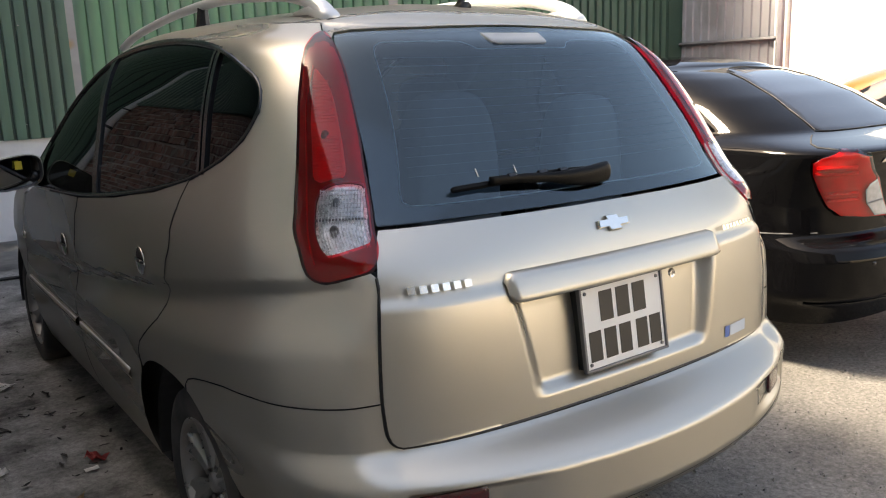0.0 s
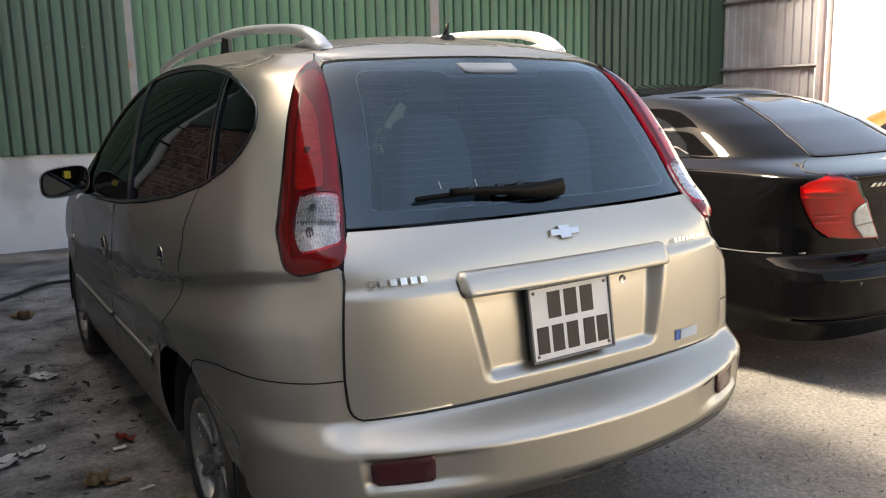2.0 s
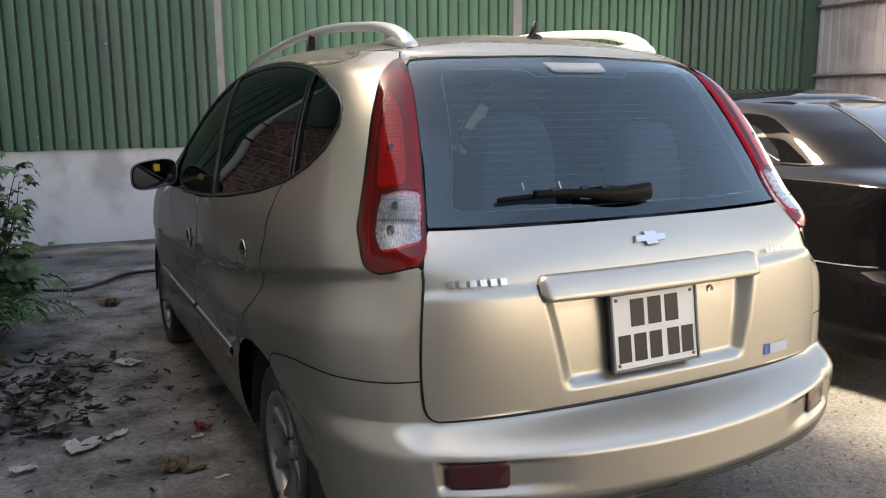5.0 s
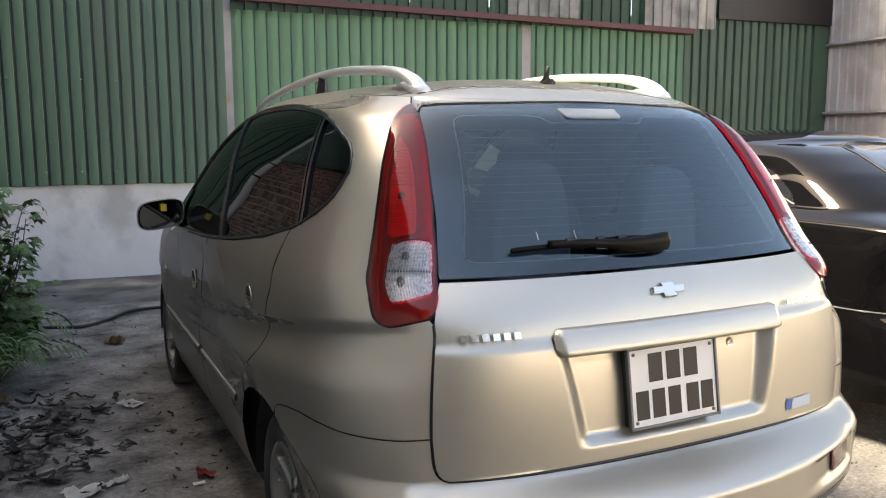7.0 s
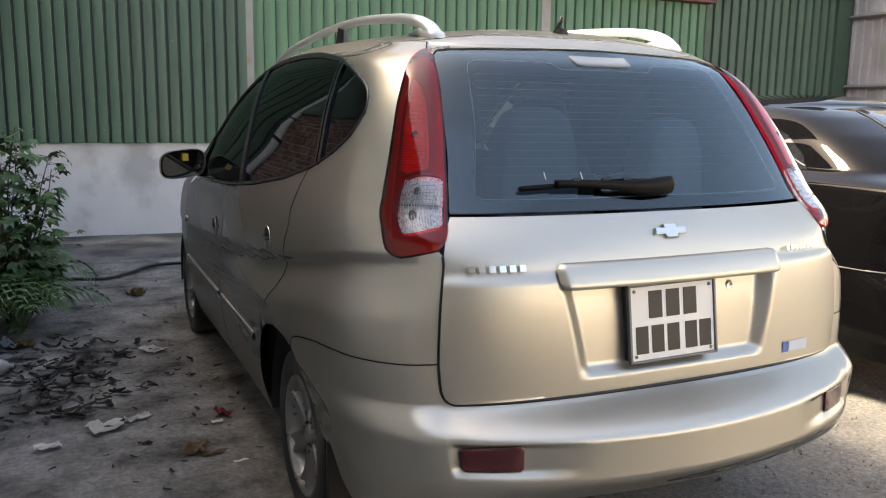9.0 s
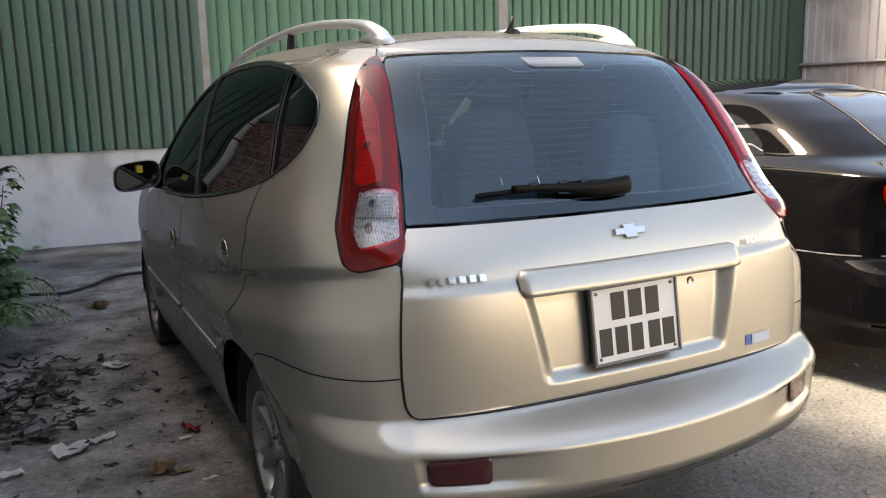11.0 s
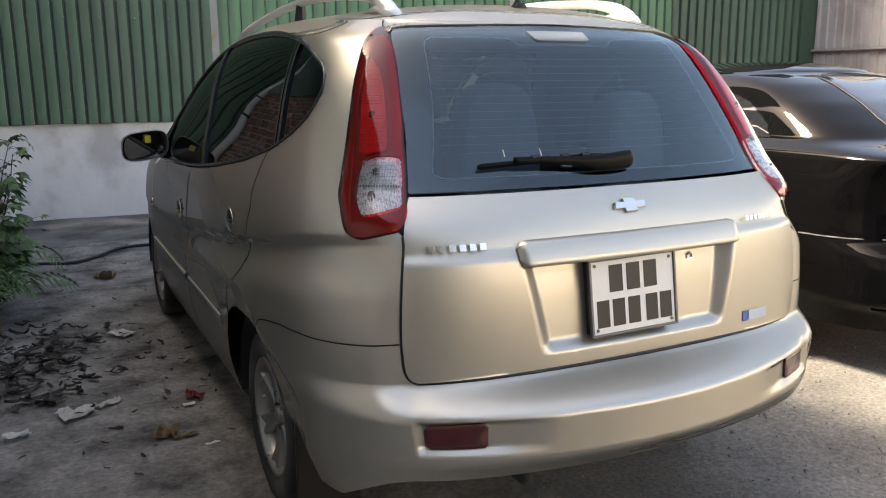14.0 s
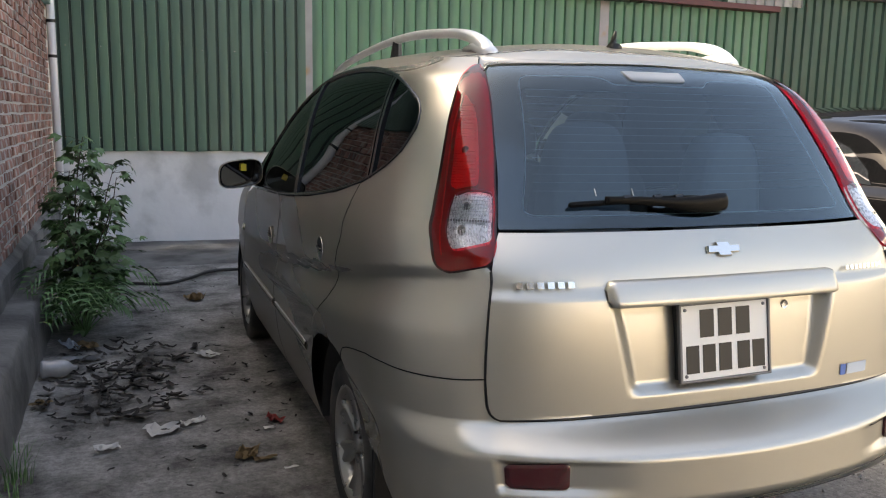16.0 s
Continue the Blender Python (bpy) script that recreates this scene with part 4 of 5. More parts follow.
# door handles, rubbing strips, mirrors
for s in (-1, 1):
    for y, z in ((1.30, 0.872), (2.34, 0.775)):
        a = flank([(y, z)])[0][0]
        cup = part("door_handle", lathe([(0.0001, -0.001), (0.030, 0.0), (0.040, 0.002), (0.043, 0.0)], 24), M_INTERIOR, van, "chrome door handle in a dark cup", smooth=True)
        cup.matrix_basis = Matrix.Translation(on_skin(s * a, z, 0.002)) @ (pose(0, 0, 0, 0, 0, 180) if s < 0 else pose(0, 0, 0))
        rows = [[(0.003 + 0.007 * (1 - f * f), -s * 0.041 * f * math.sin(t), -0.004 - 0.036 * f * math.cos(t)) for t in np.linspace(-1.5, 1.5, 13)] for f in (0.02, 0.4, 0.7, 0.9, 1.0)]
        part("grip", grid_mesh(rows), M_CHROME, cup, smooth=True)
        part("pull", tube([(0.004, 0.041 * s, 0.004), (0.008, 0.02 * s, 0.006), (0.008, -0.02 * s, 0.002), (0.004, -0.041 * s, 0.0)], [0.003, 0.005, 0.006, 0.004], 8), M_SEAL, cup, smooth=True)
        part("rim", tube([(0.002, 0.042 * math.cos(k * math.pi / 16), 0.042 * math.sin(k * math.pi / 16)) for k in range(33)], 0.0028, 6), M_CHROME, cup, smooth=True)
    for y0, y1 in ((1.53, 2.20), (2.27, 3.20)):
        rows = []
        for y in np.linspace(y0, y1, 14):
            row = []
            for dz, o in ((0.024, 0.002), (0.018, 0.016), (0.0, 0.022), (-0.016, 0.018), (-0.022, 0.002)):
                z = 0.452 + 0.028 * (y - 1.5) / 1.7 + dz
                a = flank([(y, z)])[0][0]
                row.append(tuple(on_skin(s * a, z, o)))
            rows.append(row)
        strip = part("rubbing_strip", grid_mesh(rows), M_PAINT, van, smooth=True)
        # silver tube paints the highlight along the strip's upper edge
        part("bright_edge", tube([r[1] for r in rows], 0.0035, 6), M_SILVER, strip, smooth=True)
    ind = flank([(3.22, 0.70)])[0][0]
    bm = bmesh.new()
    bmesh.ops.create_uvsphere(bm, u_segments=12, v_segments=8, radius=0.03)
    bmesh.ops.scale(bm, vec=(0.35, 1, 0.7), verts=bm.verts)
    bmesh.ops.translate(bm, vec=on_skin(s * ind, 0.70, 0.003), verts=bm.verts)
    part("side_repeater", bm, M_CLEAR_LENS if s > 0 else M_CHROME, van, smooth=True)
    # wing mirror
    def mirror_ring(y, f):
        out = []
        for k in range(28):
            t = 2 * math.pi * k / 28
            cx, cz = math.copysign(abs(math.cos(t)) ** 0.6, math.cos(t)), math.copysign(abs(math.sin(t)) ** 0.6, math.sin(t))
            hw, hh = 0.110 * f, 0.072 * f
            lean = 0.10 * cx * hh
            out.append((s * (0.962 - cx * hw), y, 1.106 + cz * hh + lean - 0.012 * (1 - cx) * 0.5))
        return out
    rows = [mirror_ring(2.725, 0.93), mirror_ring(2.715, 0.985), mirror_ring(2.72, 1.0), mirror_ring(2.75, 1.0), mirror_ring(2.80, 0.90), mirror_ring(2.84, 0.65), mirror_ring(2.855, 0.25), mirror_ring(2.856, 0.01)]
    mir = part("wing_mirror", grid_mesh(rows, close=True), M_PAINT, van, "wing mirror with dark bezel", smooth=True)
    part("bezel", grid_mesh([mirror_ring(2.713, 0.96), mirror_ring(2.716, 0.90), mirror_ring(2.726, 0.86)], close=True), M_SEAL, mir, smooth=True)
    bm = bmesh.new()
    bm.faces.new([bm.verts.new((x, 2.738 - s * 0.26 * (x - s * 0.962) - 0.16 * (z - 1.106), z)) for x, y, z in mirror_ring(2.724, 0.90)])
    part("mirror_glass", bm, M_MIRROR, mir)
    part("mirror_arm", tube([(s * 0.90, 2.77, 1.085), (s * 0.85, 2.80, 1.060)], [0.030, 0.036], 10), M_SEAL, mir, smooth=True)
    if s < 0:
        part("sticker", boxed(-0.962, -0.934, 2.7215, 2.723, 1.115, 1.150), M_YELLOW, mir)
    tri = [(2.93, 0.985), (2.93, 1.06), (2.80, 1.16), (2.74, 1.16), (2.72, 0.985)]
    skin("mirror_sail", VAN, flank(tri), M_SEAL, van, h=0.04, gap=0, off=0.003, side=s, flange=0)


# wheels
def wheel(y, s):
    w = new("wheel")
    w.parent = van
    w.matrix_basis = Matrix.Translation((s * 0.738, y, 0.290)) @ (pose(0, 0, 0) if s > 0 else pose(0, 0, 0, 0, 0, 180))
    part("tyre", lathe([(0.195, -0.09), (0.26, -0.098), (0.290, -0.09), (0.298, -0.065), (0.300, 0), (0.298, 0.065), (0.290, 0.09), (0.26, 0.099), (0.215, 0.096), (0.198, 0.088), (0.19, 0.03), (0.19, -0.09)], 48), M_TYRE, w, smooth=True)
    part("rim", lathe([(0.190, -0.08), (0.190, 0.06), (0.203, 0.082), (0.206, 0.090), (0.200, 0.093), (0.193, 0.086), (0.184, 0.055), (0.178, 0.0), (0.176, -0.06)], 48), M_ALLOY, w, smooth=True)
    part("brake_disc", lathe([(0.001, -0.02), (0.135, -0.02), (0.135, -0.035), (0.001, -0.035)], 32), M_INTERIOR, w)
    part("hub", lathe([(0.0001, 0.070), (0.022, 0.070), (0.030, 0.066), (0.034, 0.055), (0.060, 0.048), (0.070, 0.03), (0.072, -0.02)], 28), M_ALLOY, w, smooth=True)
    part("wheel_back", lathe([(0.001, -0.03), (0.185, -0.03)], 32), M_INTERIOR, w)
    for k in range(7):
        rows = []
        for r in np.linspace(0.045, 0.196, 8):
            f = (r - 0.045) / 0.145
            hw = 0.017 + 0.010 * f + 0.016 * f**3
            zz = 0.066 - 0.006 * math.sin(f * math.pi) + 0.014 * f
            rows.append([(zz - 0.03, -hw, r), (zz - 0.004, -hw * 0.92, r), (zz, -hw * 0.6, r), (zz - 0.012, 0, r), (zz, hw * 0.6, r), (zz - 0.004, hw * 0.92, r), (zz - 0.03, hw, r)])
        bm = grid_mesh(rows)
        bmesh.ops.rotate(bm, verts=bm.verts, matrix=Matrix.Rotation(2 * math.pi * k / 7 + 0.3, 3, "X"))
        bmesh.ops.recalc_face_normals(bm, faces=bm.faces)
        part("spoke", bm, M_ALLOY, w, smooth=True)
    return w


for s in (-1, 1):
    wheel(1.04, s)
    wheel(3.63, s)
    for y, r in ((REAR_ARCH[0], 0.35), (FRONT_ARCH[0], 0.35)):
        rows = []
        for t in np.linspace(-0.15, math.pi + 0.15, 24):
            yy, zz = y + r * math.cos(t), 0.305 + r * math.sin(t)
            rows.append([(s * 0.835, yy, zz), (s * 0.60, yy, zz), (s * 0.50, y + 0.02 * math.cos(t), 0.305 + 0.02 * math.sin(t))])
        part("wheel_arch_liner", grid_mesh(rows), M_INTERIOR, van)
    part("mud_flap", boxed(s * 0.745 - 0.10, s * 0.745 + 0.10, 0.675, 0.69, 0.10, 0.46, 0.004), M_RUBBER, van)
# underbody, inner shell, exhaust, interior
part("underbody", boxed(-0.60, 0.60, 1.30, 4.0, 0.24, 0.36, 0.02), M_INTERIOR, van)
part("rear_valance", boxed(-0.60, 0.60, 0.30, 1.40, 0.46, 0.58, 0.03), M_INTERIOR, van)
part("exhaust", tube([(-0.33, 0.20, 0.325), (-0.33, 0.40, 0.33), (-0.30, 0.8, 0.30)], 0.022, 14), M_INTERIOR, van, smooth=True)
for s in (-1, 1):
    part("sill_inner", boxed(s * 0.78 - 0.02, s * 0.78 + 0.02, 1.45, 3.28, 0.20, 0.98), M_INTERIOR, van)
part("load_floor", boxed(-0.72, 0.72, 0.30, 3.1, 0.56, 0.60), M_INTERIOR, van)
for s in (-1, 1):
    grid_skin("quarter_trim", VAN, s * np.linspace(0.93, 1.72, 24)[None, :], np.linspace(0.95, 1.56, 20)[:, None], M_INTERIOR, van, off=-0.035)
part("gate_lining", boxed(-0.60, 0.60, 0.345, 0.37, 0.60, 1.04), M_INTERIOR, van)
part("dashboard", boxed(-0.72, 0.72, 2.75, 3.1, 0.6, 1.05, 0.05, 3), M_INTERIOR, van)


def cushioned(x, y, z, hw, hh, deep=1.0):
    """An upholstered pad with soft corners, narrower towards its top."""
    rows = []
    for d, f in ((-0.072, 0.55), (-0.068, 0.80), (-0.05, 0.94), (0, 1.0), (0.05, 0.94), (0.068, 0.80), (0.072, 0.55)):
        row = []
        for k in range(40):
            t = 2 * math.pi * k / 40
            c, q = (math.copysign(abs(v) ** 0.55, v) for v in (math.cos(t), math.sin(t)))
            row.append((x + c * hw * (1 - 0.08 * q) - c * 0.07 * (1 - f), y + d * deep, z + q * hh - q * 0.07 * (1 - f)))
        rows.append(row)
    bm = grid_mesh(rows, close=True)
    bm.verts.ensure_lookup_table()
    bm.faces.new(bm.verts[:40])
    bm.faces.new(bm.verts[-40:])
    bmesh.ops.recalc_face_normals(bm, faces=bm.faces)
    return bm


def seat(x, y, w, hgt, head=True):
    b = part("seat", cushioned(x, y + 0.07, (0.60 + hgt) / 2, w / 2, (hgt - 0.60) / 2), M_SEAT, van, smooth=True)
    part("cushion", boxed(x - w / 2, x + w / 2, y + 0.10, y + 0.60, 0.60, 0.80, 0.05, 3), M_SEAT, b, smooth=True)
    if head:
        part("headrest", cushioned(x, y + 0.06, hgt + 0.10, 0.13, 0.09, 0.7), M_SEAT, b, smooth=True)


seat(-0.175, 0.60, 0.30, 1.40, False)
seat(0.344, 0.60, 0.27, 1.37, False)
for x in (-0.36, 0.36):
    seat(x, 1.45, 0.56, 1.25, True)
    seat(x, 2.25, 0.52, 1.20)


# ---- ground ----
bm = bmesh.new()
xs = np.r_[-60, -25, -12, -6, np.arange(-3.2, 5.01, 0.08), 7, 9, 14, 30, 60]
ys = np.r_[-60, -25, -12, -6, -3, np.arange(-1.2, 8.01, 0.08), 10, 14, 30, 60]
gpts = []
for y in ys:
    gpts.append([(x, y, (0.012 * noise.noise(Vector((x * 1.3, y * 1.3, 0))) + 0.007 * noise.noise(Vector((x * 6, y * 6, 3)))) * (1 if -3 < x < 6 and -2 < y < 8 else 0) - 0.004) for x in xs])
mesh_ob("ground", grid_mesh(gpts), M_GROUND)
tagged(bpy.data.objects["ground"], "dark dirty concrete yard ground", "ground", kind="structure")
bm = bmesh.new()
strip = [[(x, y, 0.022 + 0.006 * noise.noise(Vector((x * 3, y * 3, 1)))) for x in np.arange(-2.25, 9, 0.15)] for y in (6.30, 6.33, 6.7, 7.1, 7.5, 7.8)]
for k, p in enumerate(strip[0]):
    strip[0][k] = (p[0], p[1] + 0.05 * noise.noise(Vector((p[0] * 2, 0, 0))), -0.01)
tagged(mesh_ob("pavement", grid_mesh(strip), M_CEMENT), "stained cement strip along the fence", "pavement", kind="structure")

# ---- fence ----
FX, FY, FM = -1.112, 7.706, -0.07


def fence_y(x):
    return FY + FM * (x - FX)


def corrugated(x0, x1, z0, z1, pitch, depth, flat, out=0.0, wobble=0.0, under=-0.03):
    """A trapezoid-ribbed sheet along the fence line, a few centimetres before it."""
    line = []
    x = x0
    while x < x1 - 1e-6:
        for f, d in ((0.0, 1), (flat, 1), (flat - under, 0), (1.0 + under, 0)):
            xx = x + f * pitch
            if xx <= x1 + 1e-6:
                line.append((xx, d))
        x += pitch
    bm = bmesh.new()
    rows = []
    for z in (z0, (z0 + z1) / 2, z1):
        rows.append([(xx, fence_y(xx) - out - depth * d + 0.001, z + (wobble * math.sin(xx * 9) if z == z0 else 0)) for xx, d in line])
    grid_mesh(rows, bm)
    bmesh.ops.solidify(bm, geom=bm.faces[:], thickness=0.0015)
    return bm


back = thing("wall_back", "green corrugated sheet fence on a plastered wall", "fence", kind="structure")
bm = bmesh.new()
pts = [[(x, fence_y(x) + o, z) for x in np.linspace(-2.2, 9.0, 57)] for o, z in ((0, -0.1), (0, 0.3), (0, 0.7), (0, 1.0), (0.012, 1.012), (0.2, 1.012), (0.2, -0.1))]
pts = [[(x, y - 0.006 * abs(noise.noise(Vector((x * 2.5, z * 3, 7)))), z) for x, y, z in row] for row in pts]
part("plaster_base", grid_mesh(pts), M_PLASTER, back, smooth=False)
# unseen height up to 11.5 m is added to block sky from the flank
for x0 in np.arange(-2.2, 0.36, 0.59):
    part("sheet", corrugated(x0, min(x0 + 0.592, 0.375), 0.992, 11.5, 0.118, 0.040, 0.72, 0.010, 0.004), M_GREEN_OLD, back)
    # dark strips paint the shade into the valleys between the ribs
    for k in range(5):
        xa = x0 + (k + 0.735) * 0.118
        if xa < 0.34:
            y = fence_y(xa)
            part("valley", boxed(xa, xa + 0.028, y - 0.022, y - 0.006, 0.995, 11.5), M_VALLEY_SHADE, back)
for x0 in np.arange(0.43, 6.36, 0.92):
    part("sheet", corrugated(x0, min(x0 + 0.925, 6.36), 0.98, 3.0, 0.1314, 0.040, 0.48, -0.015, 0.0), M_GREEN_NEW, back)
for x0 in np.arange(6.31, 8.80, 0.98):
    part("sheet", corrugated(x0, min(x0 + 0.985, 8.83), 0.98, 5.6, 0.14, 0.040, 0.25, 0.0, 0.0), M_GREEN_MID, back)
for x0 in np.arange(0.43, 6.36, 0.99):
    part("upper_sheet", corrugated(x0, min(x0 + 0.995, 6.36), 2.80, 5.6, 0.14, 0.025, 0.5, 0.12, 0.0), M_GREEN_DARK, back)
for x0, x1, z0 in ((3.62, 4.64, 2.90), (5.55, 6.68, 2.86)):
    part("pale_sheet", corrugated(x0, x1, z0, 3.7, 0.14, 0.025, 0.5, 0.165, 0.0), M_PALE_SHEET, back)


def fence_bar(name, x0, x1, z0, z1, o0, o1, mat, sag=0.0):
    bm = bmesh.new()
    rows = []
    for x in np.linspace(x0, x1, 2):
        k = (x - x0) / (x1 - x0)
        y = fence_y(x)
        rows.append([(x, y - o0, z0 - sag * k), (x, y - o1, z0 - sag * k), (x, y - o1, z1 - sag * k), (x, y - o0, z1 - sag * k)])
    grid_mesh(rows, bm, close=True)
    bm.verts.ensure_lookup_table()
    bm.faces.new(bm.verts[0:4])
    bm.faces.new(bm.verts[4:8])
    bmesh.ops.recalc_face_normals(bm, faces=bm.faces)
    return part(name, bm, mat, back)


fence_bar("purlin", 0.45, 6.33, 2.89, 2.955, 0.0, 0.20, M_PURLIN, 0.10)
fence_bar("post", 0.366, 0.440, 0.0, 11.5, -0.06, 0.035, M_POST)
fence_bar("post", 3.90, 4.02, 0.9, 2.86, -0.05, 0.03, M_POST)
fence_bar("dark_corner", 8.55, 8.83, 0.0, 4.0, -0.02, 0.05, M_GREEN_DARK)
# flat black panel stands in for the shade under a roof overhang
fence_bar("eave", 6.80, 8.85, 3.02, 5.6, 0.0, 0.10, M_RUBBER)
for z in (1.13, 2.05):
    for x in np.arange(-2.08, 0.3, 0.165 * 2):
        p = part("screw", lathe([(0.0001, -0.006), (0.006, -0.005), (0.007, 0.0)], 8), M_CHROME, back)
        p.matrix_basis = Matrix.Translation((x + 0.04 * (z > 2), fence_y(x) - 0.056, z)) @ pose(0, 0, 0, 0, 0, 90)

# grey return fence
side = thing("wall_return", "grey corrugated sheet fence with steel rails", "fence", kind="structure")
bm = bmesh.new()
line = []
y = 5.36
k = 0
while y < 7.0:
    for f, d in ((0, 0), (0.5, 0), (0.6, 1), (0.9, 1)):
        line.append((y + f * 0.145, d))
    y += 0.145
rows = [[(8.72 + 0.07 * (yy - 5.36) - 0.022 * d, yy, z) for yy, d in line] for z in (0.0, 2.0, 4.2)]
part("sheet", grid_mesh(rows), M_GREY_SHEET, side)
for z in (0.8, 1.775, 2.74):
    part("rail", tube([(8.67, 5.30, z), (8.79, 7.0, z)], 0.030, 4), M_STEEL, side)
part("post", tube([(8.70, 5.27, 0), (8.70, 5.27, 4.2)], 0.055, 8), M_GREY_SHEET, side)
part("post", tube([(8.72, 5.16, 0), (8.72, 5.16, 4.2)], 0.03, 8), M_POST, side)
far = mesh_ob("wall_far", boxed(26, 26.3, -30, 40, 0, 7), M_CREAM)
tagged(far, "pale rendered boundary wall in the distance", "wall", kind="structure")
yard = mesh_ob("wall_behind", boxed(2.5, 26, -13.4, -13, 0, 4.4), M_FACADE)
tagged(yard, "ochre rendered building front", "wall", kind="structure")
# unseen grey wall, added so that the tailgate reflects a neutral tone
yard = mesh_ob("wall_yard", boxed(-14, 2.5, -13.4, -13, 0, 4.4), M_GREY_WALL)
tagged(yard, "added unseen grey wall that tones the tailgate reflection", "wall", kind="structure")
# unseen wall, added to keep rear-left sky light off the van's quarter
corner = mesh_ob("wall_corner", boxed(-2.6, -0.2, -4.9, -4.6, 0, 5.0), M_CEMENT)
tagged(corner, "added unseen cement wall blocking rear-left light from the minivan", "wall", kind="structure")
# ---- brick wall and ledge ----
brick_wall = thing("wall_brick", "old red brick wall with rough mortar", "wall", kind="structure")
part("mortar", boxed(-2.60, -2.215, -13.0, 7.95, -0.1, 5.55), M_MORTAR, brick_wall)
part("footing", grid_mesh([[(-2.215 + 0.02 * noise.noise(Vector((y * 3, z * 4, 2))) + (0.05 if z < 0.5 else 0.0), y, z) for y in np.arange(-4, 7.8, 0.1)] for z in (0.30, 0.40, 0.47, 0.52)]), M_CEMENT, brick_wall)
L, H, J = 0.202, 0.056, 0.016
brick_me = bpy.data.meshes.new("brick")
bm = boxed(-0.02, 0.0, -L / 2, L / 2, -H / 2, H / 2, 0.004, 1)
bm.to_mesh(brick_me)
bm.free()
brick_me.materials.append(M_BRICK)
rest = bmesh.new()
rng = random.Random(4)
count = 0
row = 0
z = 0.52 + H / 2
while z < 2.45:
    y = 1.6 + (L + J) / 2 * (row % 2)
    while y < 7.75:
        dx, dz = rng.uniform(-0.011, 0.007), rng.uniform(-0.004, 0.004)
        if 2.9 < y < 4.9 and z < 2.6 and count < 300:
            b = new("brick", brick_me)
            b.parent = brick_wall
            b.matrix_basis = Matrix.Translation((-2.203 + dx, y, z + dz)) @ pose(0, 0, 0, rng.uniform(-1.8, 1.8), 0, rng.uniform(-1.5, 1.5))
            count += 1
        elif y > 2.2:
            box(rest, -2.225 + dx, -2.203 + dx, y - L / 2, y + L / 2, z - H / 2 + dz, z + H / 2 + dz)
        y += L + J
    z += H + J
    row += 1
tagged(part("brickwork", rest, M_BRICK_FAR, brick_wall), kind="stuff")
rows = []
for x, z in ((-2.0, -0.05), (-2.005, 0.1), (-2.01, 0.22), (-2.015, 0.295), (-2.03, 0.315), (-2.12, 0.325), (-2.24, 0.33)):
    rows.append([(x + 0.015 * noise.noise(Vector((y * 4, z * 6, 5))), y, z + 0.012 * noise.noise(Vector((y * 5, x * 9, 1)))) for y in np.arange(-4, 5.6, 0.06)])
ledge = mesh_ob("ledge", grid_mesh(rows), M_CEMENT)
tagged(ledge, "rough stained cement ledge at the foot of the brick wall", "ledge", kind="structure")
pipe = thing("downpipe", "grey plastic downpipe strapped beside the brick wall", "pipe")
part("pipe", tube([(-2.15, 7.62, 0.1), (-2.15, 7.62, 4.0)], 0.038, 16), M_PVC, pipe, smooth=True)
for z in (1.93, 2.27):
    part("strap", tube([(-2.15, 7.62, z - 0.015), (-2.15, 7.62, z + 0.015)], 0.045, 16), M_RUBBER, pipe)

# ---- black saloon and orange hatchback ----
def soft(knots, w=0.016):
    """Straight steps between the knots, rounded off over a short stretch."""
    k = np.array(knots, float)
    return lambda z: sum(np.interp(np.asarray(z, float) + d * w, k[:, 0], k[:, 1]) for d in (-1, -0.5, 0, 0.5, 1)) / 5


SALOON = Body(
    half_w=soft([(0.2, 0.79), (0.34, 0.835), (0.40, 0.862), (0.7, 0.868), (0.95, 0.862), (1.04, 0.845), (1.068, 0.825), (1.085, 0.790), (1.105, 0.765), (1.25, 0.705), (1.36, 0.645), (1.42, 0.59), (1.44, 0.55)], 0.014),
    rear_y=soft([(0.2, 0.16), (0.34, 0.09), (0.38, 0.02), (0.56, 0.005), (0.61, 0.025), (0.645, 0.10), (0.66, 0.135), (0.80, 0.145), (0.95, 0.125), (1.03, 0.085), (1.052, 0.09), (1.062, 0.13), (1.09, 0.30), (1.102, 0.38),
                 (1.115, 0.42), (1.175, 0.51), (1.285, 0.70), (1.38, 0.93), (1.42, 1.08), (1.44, 1.22)], 0.010),
    deep=[(0.2, 0.50), (1.0, 0.50), (1.1, 0.44), (1.44, 0.40)], front_y=[(0.2, 4.4), (0.6, 4.5), (0.85, 4.3), (0.95, 3.5), (1.05, 3.3), (1.2, 3.0), (1.44, 2.5)],
    bump=[(0.2, 0.0), (0.7, 0.0)], bow=lambda z: 0.07, round_n=lambda z: 4.4 - 1.0 * sstep(1.03, 1.12, z), top=1.44, dome=0.065, drop=0.03, lift=0.0, roof_back=0.5)


